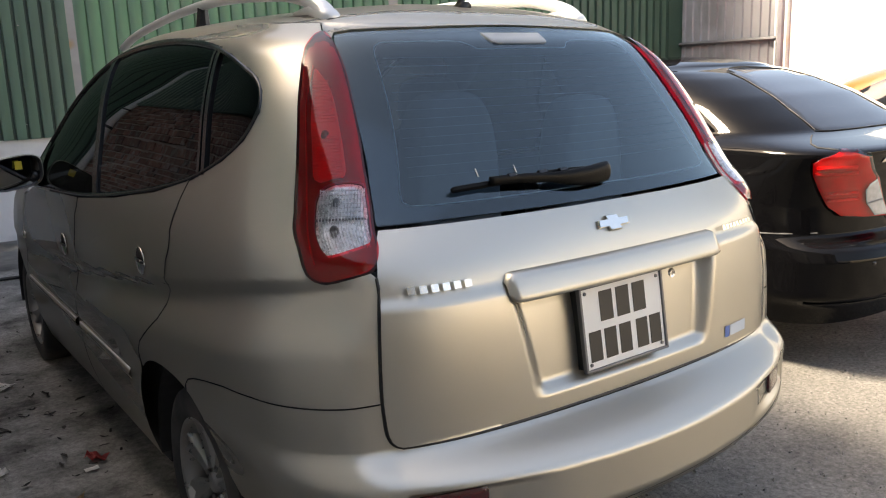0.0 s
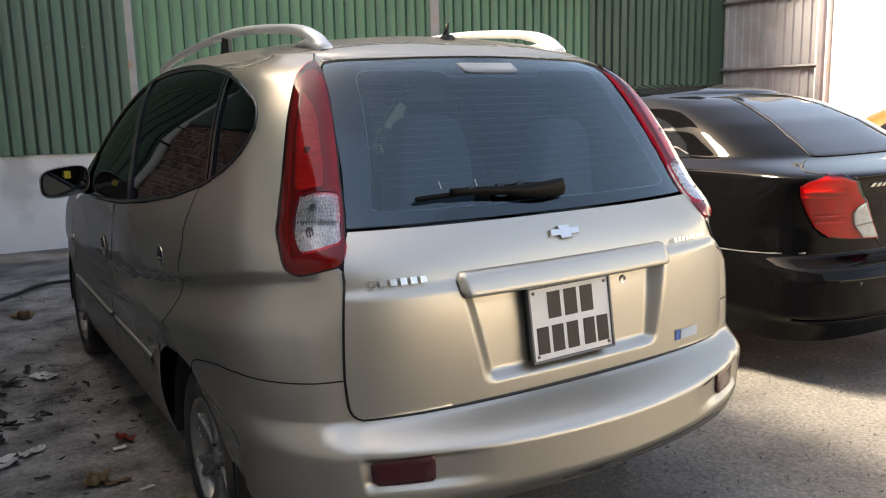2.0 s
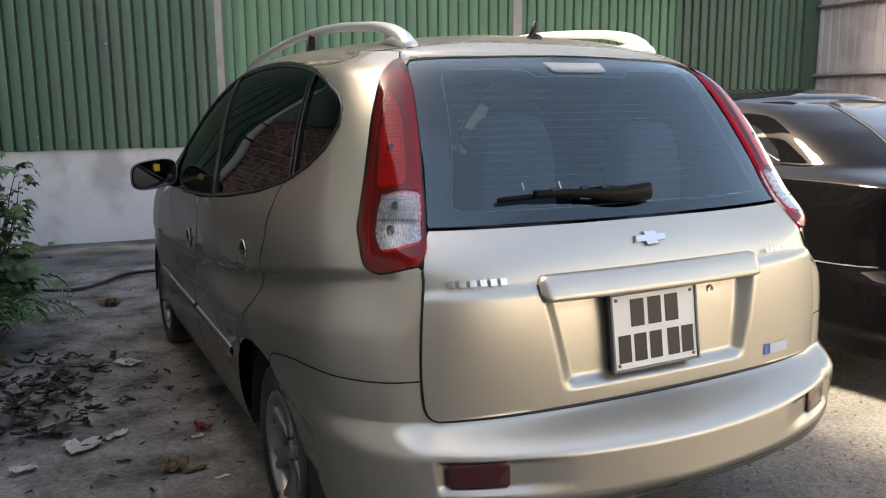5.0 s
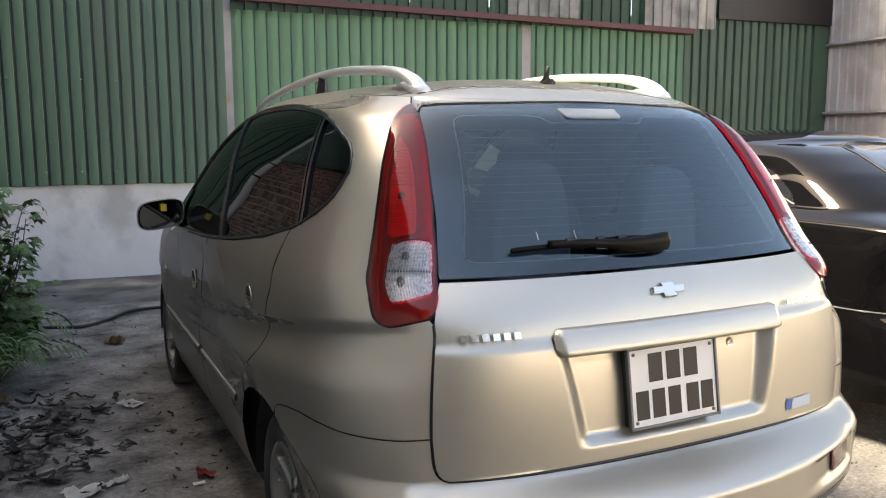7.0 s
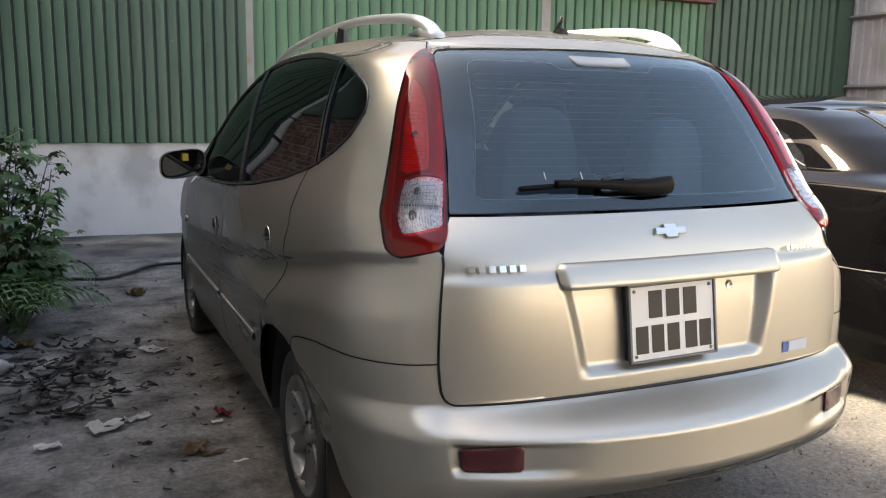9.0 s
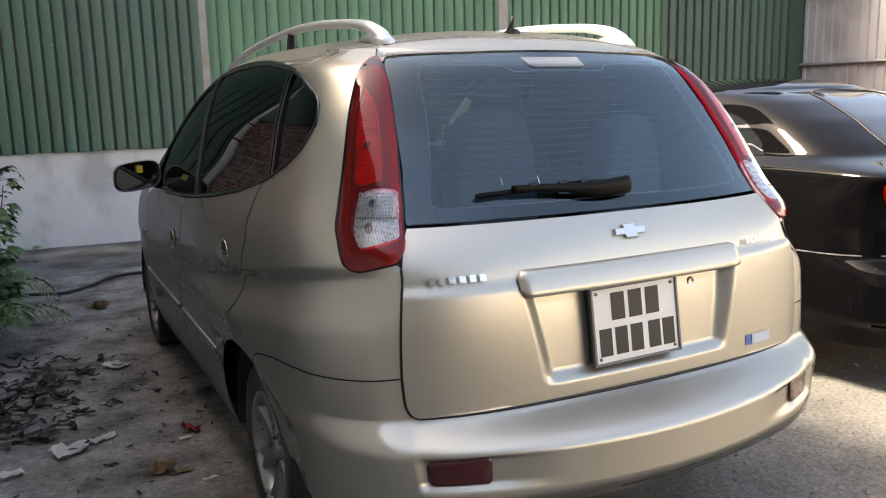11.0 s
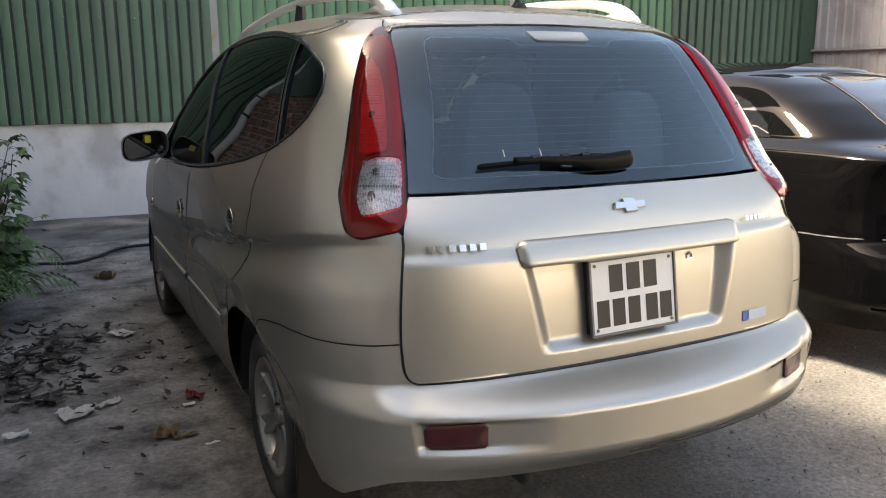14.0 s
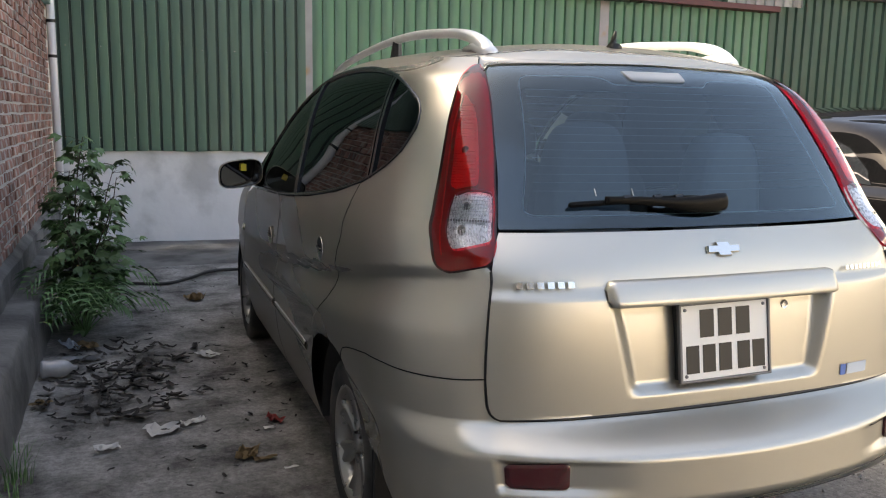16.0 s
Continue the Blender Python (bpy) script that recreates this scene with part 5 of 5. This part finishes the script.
def body_shell(body, v0, mat, parent, name="body"):
    vs = np.r_[np.linspace(v0, 0.55, 24), np.linspace(0.56, 0.68, 20), np.linspace(0.70, 1.0, 14), np.linspace(1.01, 1.13, 44), np.linspace(1.14, body.top, 18), np.linspace(body.top + 0.01, body.top + 0.197, 14)]
    z = np.minimum(vs, body.top)
    end = math.pi / 2 + (body.front_y(z) - 0.5 * np.clip((vs - body.top) / 0.2, 0, 1) - 0.03 - body.rear_y(z) - body.deep(z)) / 0.86
    side = 1.3 + (end - 1.3)[:, None] * np.linspace(0, 1, 50)[None, :]
    mid = np.broadcast_to(np.linspace(-1.25, 1.25, 90), (len(vs), 90))
    return grid_skin(name, body, np.concatenate([-side[:, ::-1], mid, side], 1), vs[:, None], mat, parent)


def simple_wheels(parent, ys, x, r=0.31):
    for s in (-1, 1):
        for y in ys:
            w = new("wheel")
            w.parent = parent
            w.matrix_basis = Matrix.Translation((s * x, y, r - 0.005)) @ (pose(0, 0, 0) if s > 0 else pose(0, 0, 0, 0, 0, 180))
            part("tyre", lathe([(0.2, -0.1), (r - 0.02, -0.1), (r, -0.07), (r, 0.07), (r - 0.02, 0.1), (0.2, 0.1), (0.19, 0.0)], 36), M_TYRE, w, smooth=True)
            part("rim", lathe([(0.0001, 0.05), (0.06, 0.055), (0.15, 0.04), (0.2, 0.095), (0.205, 0.09)], 36), M_ALLOY, w, smooth=True)


def on_saloon(a, z, off=0.0):
    a, z = np.array(float(a)), np.array(float(z))
    return Vector(SALOON.P(a, z) + SALOON.N(a, z) * off)


def saloon_a(x, z):
    """The angle at which the saloon's tail stands x from its middle line."""
    lo, hi = 0.0, 1.5
    for _ in range(40):
        mid = (lo + hi) / 2
        lo, hi = (mid, hi) if SALOON.P(np.array(mid), np.array(float(z)))[0] < abs(x) else (lo, mid)
    return math.copysign((lo + hi) / 2, x)


def saloon_side(pairs):
    return [(float(SALOON.a_of_y(np.array(float(y)), np.array(float(z)))), z) for y, z in pairs]


saloon = thing("saloon_car", "glossy black saloon car parked beside the minivan", "car", Matrix.Translation((2.715, 0.55, 0.0)))
body_shell(SALOON, 0.24, M_BLACK_PAINT, saloon)
rg = mirrored([(0, 1.113), (0.5, 1.113), (0.77, 1.116), (0.81, 1.135), (0.80, 1.25), (0.71, 1.36), (0.63, 1.408), (0.52, 1.422), (0.3, 1.432), (0, 1.437)])
skin("rear_window", SALOON, rg, M_SEDAN_GLASS, saloon, h=0.035, gap=0, off=0.003, flange=0.006, label="dark rear window reflecting the sky")
edge = smooth_line(rg, 4, True)
part("window_seal", tube([on_saloon(a, z, 0.003) for a, z in edge] + [on_saloon(*edge[0], 0.003)], 0.002, 6), M_RUBBER, saloon, smooth=True)
for s in (-1, 1):
    lampo = [(0.874, 1.030), (0.965, 1.047), (1.044, 1.050), (1.112, 1.030), (1.127, 1.004), (1.060, 0.937), (0.97, 0.838), (0.926, 0.791), (0.859, 0.748), (0.71, 0.730), (0.51, 0.720), (0.575, 0.809), (0.697, 0.927)]
    lp = skin("tail_lamp", SALOON, lampo, M_RED_LENS, saloon, h=0.02, gap=0.003, off=0.024, side=s, flange=0.022, label="large red tail lamp")
    skin("housing", SALOON, lampo, M_LAMP_RED, lp, h=0.03, gap=0.006, off=0.010, side=s, flange=0)
    for z0, a0, a1 in ((0.985, 0.90, 1.08), (0.955, 0.86, 1.06), (0.86, 0.80, 0.96), (0.83, 0.78, 0.94)):
        part("optic_rib", tube([on_saloon(s * a, z0, 0.016) for a in np.linspace(a0, a1, 8)], 0.008, 6), M_REFLECT_RED, lp, smooth=True)
    wl = [(0.760, 0.868), (0.745, 0.895), (0.705, 0.915), (0.690, 0.90), (0.60, 0.82), (0.53, 0.735), (0.65, 0.738), (0.72, 0.80)]
    skin("clear_lens", SALOON, wl, M_INDICATOR, lp, h=0.02, gap=0, off=0.0255, side=s, flange=0.003, label="clear indicator lens")
    part("lens_rib", tube([on_saloon(s * a, z, 0.026) for a, z in ((0.60, 0.815), (0.72, 0.80))], 0.004, 5), M_STEEL, lp)
    aw = saloon_side(((0.93, 1.105), (0.98, 1.17), (1.15, 1.28), (1.45, 1.37), (2.0, 1.405), (2.5, 1.37), (2.95, 1.15), (3.0, 1.10), (2.0, 1.098)))
    skin("side_window", SALOON, aw, M_SEDAN_GLASS, saloon, h=0.05, gap=0, off=0.004, side=s, flange=0.005)
    part("seam", tube([on_saloon(s * a, z, 0.002) for a, z in saloon_side([(0.25, 0.68), (0.35, 0.676), (0.45, 0.672), (0.63, 0.667)])], 0.004, 5), M_STEEL, saloon)
    part("lid_seam", tube([on_saloon(s * a, z, 0.0005) for a, z in ((0.90, 1.103), (0.957, 1.095), (1.06, 1.078), (1.09, 1.066), (1.044, 1.058), (0.965, 1.052), (0.87, 1.036), (0.69, 0.927), (0.565, 0.809), (0.50, 0.715), (0.44, 0.68))], 0.004, 5), M_INTERIOR, saloon)
lip = [on_saloon(saloon_a(x, 0.362), 0.362, 0.004) for x in np.linspace(-0.80, 0.80, 40)]
part("bumper_lip", tube(lip, 0.006, 6), M_BLACK_PAINT, saloon, smooth=True)
rows = []
for dz, o in ((-0.032, 0.0), (-0.028, 0.018), (0.0, 0.026), (0.026, 0.018), (0.030, 0.0)):
    rows.append([tuple(on_saloon(a, 0.905 + dz, o * min(1, (0.40 - abs(a)) / 0.03) - 0.001)) for a in np.linspace(-0.40, 0.40, 32)])
part("boot_handle", grid_mesh(rows), M_CHROME, saloon, "chrome boot handle strip", smooth=True)
for k in range(7):
    a0 = -0.72 + 0.050 * k
    part("letter_bar", grid_mesh([[tuple(on_saloon(a, z, o)) for a in (a0, a0 + 0.034)] for z, o in ((0.985, 0.001), (0.986, 0.004), (1.004, 0.004), (1.005, 0.001))]), M_CHROME, saloon)
for x in (-0.58, -0.2, 0.2, 0.58):
    ob = part("parking_sensor", lathe([(0.0001, -0.003), (0.009, -0.002), (0.011, 0.002)], 14), M_SEAL, saloon, smooth=True)
    ob.matrix_basis = Matrix.Translation(on_saloon(saloon_a(x, 0.545), 0.545, 0.002)) @ pose(0, 0, 0, 0, 0, 90 + 12 * (x > 0.4) - 12 * (x < -0.4))
part("underbody", boxed(-0.70, 0.70, 0.35, 4.0, 0.22, 0.40), M_INTERIOR, saloon)
simple_wheels(saloon, (1.02, 3.62), 0.76)

hatch = thing("hatchback_car", "orange hatchback car parked further along the yard", "car", Matrix.Translation((8.0, 0.9, 0.02)) @ Matrix.Diagonal((0.97, 0.92, 0.862, 1)))
body_shell(VAN, 0.22, M_ORANGE_PAINT, hatch)
skin("rear_window", VAN, mirrored(glass_half), M_SEDAN_GLASS, hatch, h=0.05, gap=0.0, off=0.005, flange=0)
for s in (-1, 1):
    skin("side_window", VAN, [(a, z) for a, z in inner], M_SEDAN_GLASS, hatch, h=0.05, gap=0.0, off=0.004, side=s, flange=0)
simple_wheels(hatch, (1.03, 3.6), 0.76)
for name, m in (("windscreen", M_SEDAN_GLASS), ("bonnet", M_ORANGE_PAINT)):
    me = bpy.data.objects[name].data.copy()
    me.materials[0] = m
    ob = new(name, me)
    ob.parent = hatch

# cladding above the brick wall
clad = thing("wall_cladding", "dull corrugated sheets above the brick wall", "wall", kind="structure")
for y0 in np.arange(-13.0, 7.8, 1.0):
    line = []
    for k in range(7):
        for f, d in ((0, 0), (0.5, 0), (0.6, 1), (0.9, 1)):
            line.append((y0 + (k + f) / 7, d))
    line.append((y0 + 1.0, 0))
    part("sheet", grid_mesh([[(-2.20 + 0.06 * d, yy, z) for yy, d in line] for z in (2.42, 3.5, 5.6)]), M_GREEN_OLD, clad)

# ---- shrub, palm seedling, grass ----
def leaf_shape(bm, m, size, lobes=5):
    """A lobed leaf of a few bent blades."""
    root = bm.verts.new(m @ Vector((0, 0, 0)))
    for k in range(lobes):
        t = (k - (lobes - 1) / 2) * 0.62
        ln = size * (1.0 - 0.16 * abs(k - (lobes - 1) / 2))
        d, w = Vector((math.sin(t), math.cos(t), 0)), Vector((math.cos(t), -math.sin(t), 0))
        a = bm.verts.new(m @ (d * ln * 0.55 + w * ln * 0.20 + Vector((0, 0, 0.05 * size))))
        b = bm.verts.new(m @ (d * ln * 0.55 - w * ln * 0.20 + Vector((0, 0, 0.05 * size))))
        c = bm.verts.new(m @ (d * ln + Vector((0, 0, -0.12 * size))))
        bm.faces.new((root, a, b))
        bm.faces.new((a, c, b))


def shrub():
    rg_ = random.Random(11)
    ob = thing("shrub", "leafy green wild shrub growing beside the ledge", "plant")
    leaves = bmesh.new()
    stems = bmesh.new()
    for k in range(11):
        bx, by = -1.84 + rg_.uniform(-0.10, 0.10), 4.18 + rg_.uniform(-0.22, 0.22)
        hgt = rg_.uniform(0.75, 1.28) if k < 7 else rg_.uniform(0.45, 0.75)
        lean = Vector((rg_.uniform(-0.12, 0.30), rg_.uniform(-0.30, 0.20), 0))
        pts = [Vector((bx, by, 0)) + lean * t**1.4 + Vector((0.02 * math.sin(7 * t + k), 0.02 * math.cos(6 * t), hgt * t)) for t in np.linspace(0, 1, 7)]
        tube(pts, [0.008 - 0.0055 * t for t in np.linspace(0, 1, 7)], 5, stems)
        for _ in range(int(46 * hgt) + 10):
            t = rg_.uniform(0.06, 1.0) ** 0.85
            i = min(5, int(t * 6))
            p = pts[i].lerp(pts[i + 1], t * 6 - i)
            az = rg_.uniform(0, 6.28)
            reach = rg_.uniform(0.05, 0.20) * (1.15 - 0.55 * t)
            q = p + Vector((math.cos(az) * reach, math.sin(az) * reach, rg_.uniform(-0.02, 0.07)))
            tube([p, p.lerp(q, 0.6) + Vector((0, 0, 0.012)), q], [0.0018, 0.0014, 0.001], 3, stems)
            m = Matrix.Translation(q) @ pose(0, 0, 0, rg_.uniform(-55, 5), rg_.uniform(-30, 30), math.degrees(az) - 90 + rg_.uniform(-35, 35))
            leaf_shape(leaves, m, rg_.uniform(0.05, 0.115), rg_.choice((3, 3, 5)))
    part("stalk", stems, M_TWIG, ob)
    part("leaves", leaves, M_LEAF, ob)


def palm():
    rg_ = random.Random(5)
    ob = thing("palm_seedling", "small feathery palm seedling at the foot of the shrub", "plant")
    bm = bmesh.new()
    base = Vector((-1.80, 3.92, 0.0))
    for k in range(20):
        az = rg_.uniform(-2.6, 1.2)
        reach, hgt = rg_.uniform(0.25, 0.50), rg_.uniform(0.24, 0.52)
        spine = [base + Vector((math.cos(az) * reach * t, math.sin(az) * reach * t, hgt * math.sin(t * 2.1) * (1 - 0.15 * t))) for t in np.linspace(0, 1, 13)]
        tube(spine, [0.004 - 0.003 * t for t in np.linspace(0, 1, 13)], 4, bm)
        for i in range(3, 13):
            d = (spine[i] - spine[i - 1]).normalized()
            w = d.cross(Vector((0, 0, 1))).normalized()
            ln = 0.17 * math.sin(math.pi * (i - 1) / 13) + 0.02
            for s in (-1, 1):
                tip = spine[i] + w * s * ln * 0.8 + d * ln * 0.55 + Vector((0, 0, -ln * 0.35))
                mid = spine[i] + w * s * ln * 0.42 + d * ln * 0.22 + Vector((0, 0, 0.01))
                n = d * 0.009
                vs = [bm.verts.new(spine[i]), bm.verts.new(mid - n), bm.verts.new(tip), bm.verts.new(mid + n)]
                bm.faces.new(vs)
    part("fronds", bm, M_FERN, ob)


def grass_tuft(x, y, n, hgt, seed):
    rg_ = random.Random(seed)
    ob = thing("grass_tuft", "thin green grass tuft at the ledge", "plant", Matrix.Translation((x, y, 0)), kind="stuff")
    bm = bmesh.new()
    for _ in range(n):
        az, r = rg_.uniform(0, 6.28), rg_.uniform(0, 0.07)
        p = Vector((math.cos(az) * r, math.sin(az) * r, 0))
        bend = rg_.uniform(0.1, 0.55) * hgt
        az2 = az + rg_.uniform(-0.8, 0.8)
        hh = hgt * rg_.uniform(0.5, 1.0)
        w = Vector((-math.sin(az2), math.cos(az2), 0)) * 0.0028
        prev = None
        for t in (0, 0.4, 0.75, 1.0):
            c = p + Vector((math.cos(az2) * bend * t * t, math.sin(az2) * bend * t * t, hh * t * (1 - 0.25 * t)))
            cur = (bm.verts.new(c - w * (1.02 - t)), bm.verts.new(c + w * (1.02 - t)))
            if prev:
                bm.faces.new((prev[0], prev[1], cur[1], cur[0]))
            prev = cur
    part("blades", bm, M_FERN, ob)


shrub()
palm()
grass_tuft(-1.95, 1.75, 34, 0.22, 3)
grass_tuft(-1.93, 1.52, 26, 0.16, 8)
grass_tuft(-1.98, 2.05, 12, 0.12, 9)


# ---- litter ----
def crumple(name, x, y, w, l, turn, mat, label, category, hgt=0.03, seed=1, n=7):
    rg_ = random.Random(seed)
    rows = [[(u * w * (1 + 0.25 * noise.noise(Vector((u * 2, v * 2, seed)))), v * l * (1 + 0.3 * noise.noise(Vector((v * 3, u * 2, seed + 5)))),
              0.006 + hgt * abs(noise.noise(Vector((u * 3, v * 3, seed * 1.7)))) + 0.4 * hgt * abs(u * v)) for u in np.linspace(-0.5, 0.5, n)] for v in np.linspace(-0.5, 0.5, n)]
    bm = grid_mesh(rows)
    bmesh.ops.solidify(bm, geom=bm.faces[:], thickness=0.0012)
    ob = mesh_ob(name, bm, mat, smooth=False)
    ob.matrix_world = Matrix.Translation((x, y, 0.0)) @ pose(0, 0, 0, 0, 0, turn)
    return tagged(ob, label, category)


crumple("waste_paper", -1.40, 2.11, 0.15, 0.10, 20, M_PAPER, "torn crumpled white paper lying on the ground", "litter", 0.05, 2)
crumple("waste_paper", -1.27, 2.17, 0.11, 0.05, 25, M_PAPER, "folded strip of white paper lying on the ground", "litter", 0.05, 6)
crumple("waste_paper", -1.63, 1.985, 0.10, 0.06, 10, M_PAPER, "flattened dirty white paper on the ground", "litter", 0.03, 3)
crumple("waste_paper", -1.10, 3.25, 0.10, 0.13, 40, M_PAPER, "dusty pale paper scrap on the ground", "litter", 0.03, 4)
crumple("dry_leaf", -1.78, 3.65, 0.12, 0.16, 15, M_DRY, "tan dry leaf lying beside the ledge", "leaf", 0.04, 5)
crumple("dry_leaf", -1.935, 2.63, 0.06, 0.09, 60, M_DRY, "tan curled dry leaf beside the ledge", "leaf", 0.05, 7)
crumple("dry_leaf", -1.08, 1.74, 0.08, 0.13, -20, M_DRY, "brown torn dry leaf on the ground", "leaf", 0.05, 8)
crumple("dry_leaf", -1.02, 1.67, 0.10, 0.03, 10, M_DRY, "narrow brown leaf sliver on the ground", "leaf", 0.02, 9)
crumple("dry_leaf", -1.065, 4.78, 0.11, 0.16, 30, M_DRY, "yellowed curled leaf on the ground", "leaf", 0.08, 10)
crumple("red_scrap", -0.91, 2.09, 0.05, 0.09, 35, M_REDBIT, "small twisted red plastic scrap", "litter", 0.04, 11, 5)
crumple("red_scrap", -0.95, 2.00, 0.05, 0.03, 5, M_PAPER, "tiny pale paper shred beside the red scrap", "litter", 0.02, 12, 4)
crumple("cigarette_end", -0.935, 1.55, 0.06, 0.012, 8, M_PAPER, "pale cigarette end on the ground", "litter", 0.012, 13, 4)
crumple("wrapper", -1.86, 3.66, 0.06, 0.22, 25, M_PALE_BLUE, "pale blue-grey plastic wrapper strip", "litter", 0.05, 14)
crumple("wrapper", -1.78, 3.36, 0.20, 0.07, -10, M_PLASTIC, "torn clear plastic wrapper on the ground", "litter", 0.05, 15)
bot = mesh_ob("plastic_bottle", lathe([(0.001, -0.10), (0.045, -0.098), (0.052, -0.08), (0.046, -0.03), (0.053, 0.0), (0.050, 0.05), (0.03, 0.09), (0.014, 0.105), (0.014, 0.13), (0.001, 0.131)], 18), M_PLASTIC)
bot.matrix_world = Matrix.Translation((-1.90, 3.08, 0.05)) @ pose(0, 0, 0, 0, 4, 8) @ Matrix.Diagonal((0.8, 1, 0.95, 1))
tagged(bot, "crushed dirty clear plastic bottle lying by the ledge", "bottle")

# rotting leaves and grit
rg2 = random.Random(21)


def debris(name, spots, mat, label):
    bm = bmesh.new()
    for x, y, size, lift in spots:
        az = rg2.uniform(0, 6.28)
        d, w = Vector((math.cos(az), math.sin(az), 0)), Vector((-math.sin(az), math.cos(az), 0))
        c = Vector((x, y, 0.006 + lift))
        k, curl = rg2.uniform(0.22, 0.45), rg2.uniform(-0.1, 0.45)
        rows = []
        for t in (-0.5, -0.2, 0.15, 0.5):
            mid = c + d * size * t + Vector((0, 0, size * curl * (2 * t) ** 2 * 0.5))
            half = w * size * k * (0.5 - abs(t + 0.05) ** 1.6) + Vector((0, 0, size * rg2.uniform(0, 0.16)))
            rows.append([mid - half.reflect(Vector((0, 0, 1))), mid, mid + half])
        grid_mesh(rows, bm)
    ob = mesh_ob(name, bm, mat, smooth=False)
    return tagged(ob, label, "debris", kind="stuff")


spots = [(rg2.gauss(-1.60, 0.20), rg2.gauss(2.95, 0.36), rg2.uniform(0.025, 0.11), rg2.uniform(0, 0.012)) for _ in range(230)]
spots += [(rg2.uniform(-1.95, -0.75), rg2.uniform(1.3, 6.2), rg2.uniform(0.01, 0.05), 0) for _ in range(110)]
spots += [(rg2.gauss(-1.0, 0.15), rg2.gauss(2.7, 0.5), rg2.uniform(0.02, 0.06), 0) for _ in range(40)]
debris("rotten_leaves", [q for q in spots if -1.98 < q[0] < -0.62], M_MUD, "scattered dark rotting leaves on the ground")
spots = [(rg2.uniform(-1.95, -0.6), rg2.uniform(1.2, 5.5), rg2.uniform(0.006, 0.016), 0) for _ in range(500)]
debris("pale_grit", spots, M_GRAVEL, "fine pale grit on the ground")
bm = bmesh.new()
for _ in range(2600):
    x, y = rg2.uniform(-0.6, 3.6), rg2.uniform(-1.3, 1.3)
    r = rg2.uniform(0.0025, 0.008) * (1.8 if rg2.random() < 0.04 else 1)
    m = Matrix.Translation((x, y, 0.004)) @ pose(0, 0, 0, rg2.uniform(0, 90), rg2.uniform(0, 90), rg2.uniform(0, 90)) @ Matrix.Diagonal((1, rg2.uniform(0.6, 1), rg2.uniform(0.5, 0.9), 1))
    vs = [bm.verts.new(m @ Vector(q) * 1.0) for q in ((r, 0, 0), (-r, 0, 0), (0, r, 0), (0, -r, 0), (0, 0, r), (0, 0, -r))]
    for q in ((0, 2, 4), (2, 1, 4), (1, 3, 4), (3, 0, 4), (2, 0, 5), (1, 2, 5), (3, 1, 5), (0, 3, 5)):
        bm.faces.new([vs[i] for i in q])
tagged(mesh_ob("gravel", bm, M_GRAVEL, smooth=False), "loose grey gravel on the yard", "gravel", kind="stuff")
cable = mesh_ob("cable", tube([Vector(p) for p in smooth_line([(-2.0, 5.75, 0.012), (-1.75, 5.60, 0.012), (-1.50, 5.50, 0.012), (-1.25, 5.42, 0.012), (-1.05, 5.60, 0.012), (-0.86, 5.85, 0.014), (-0.60, 5.90, 0.012), (-0.2, 5.7, 0.012)], 6)], 0.013, 8), M_CABLE)
tagged(cable, "black rubber cable lying across the ground", "cable")
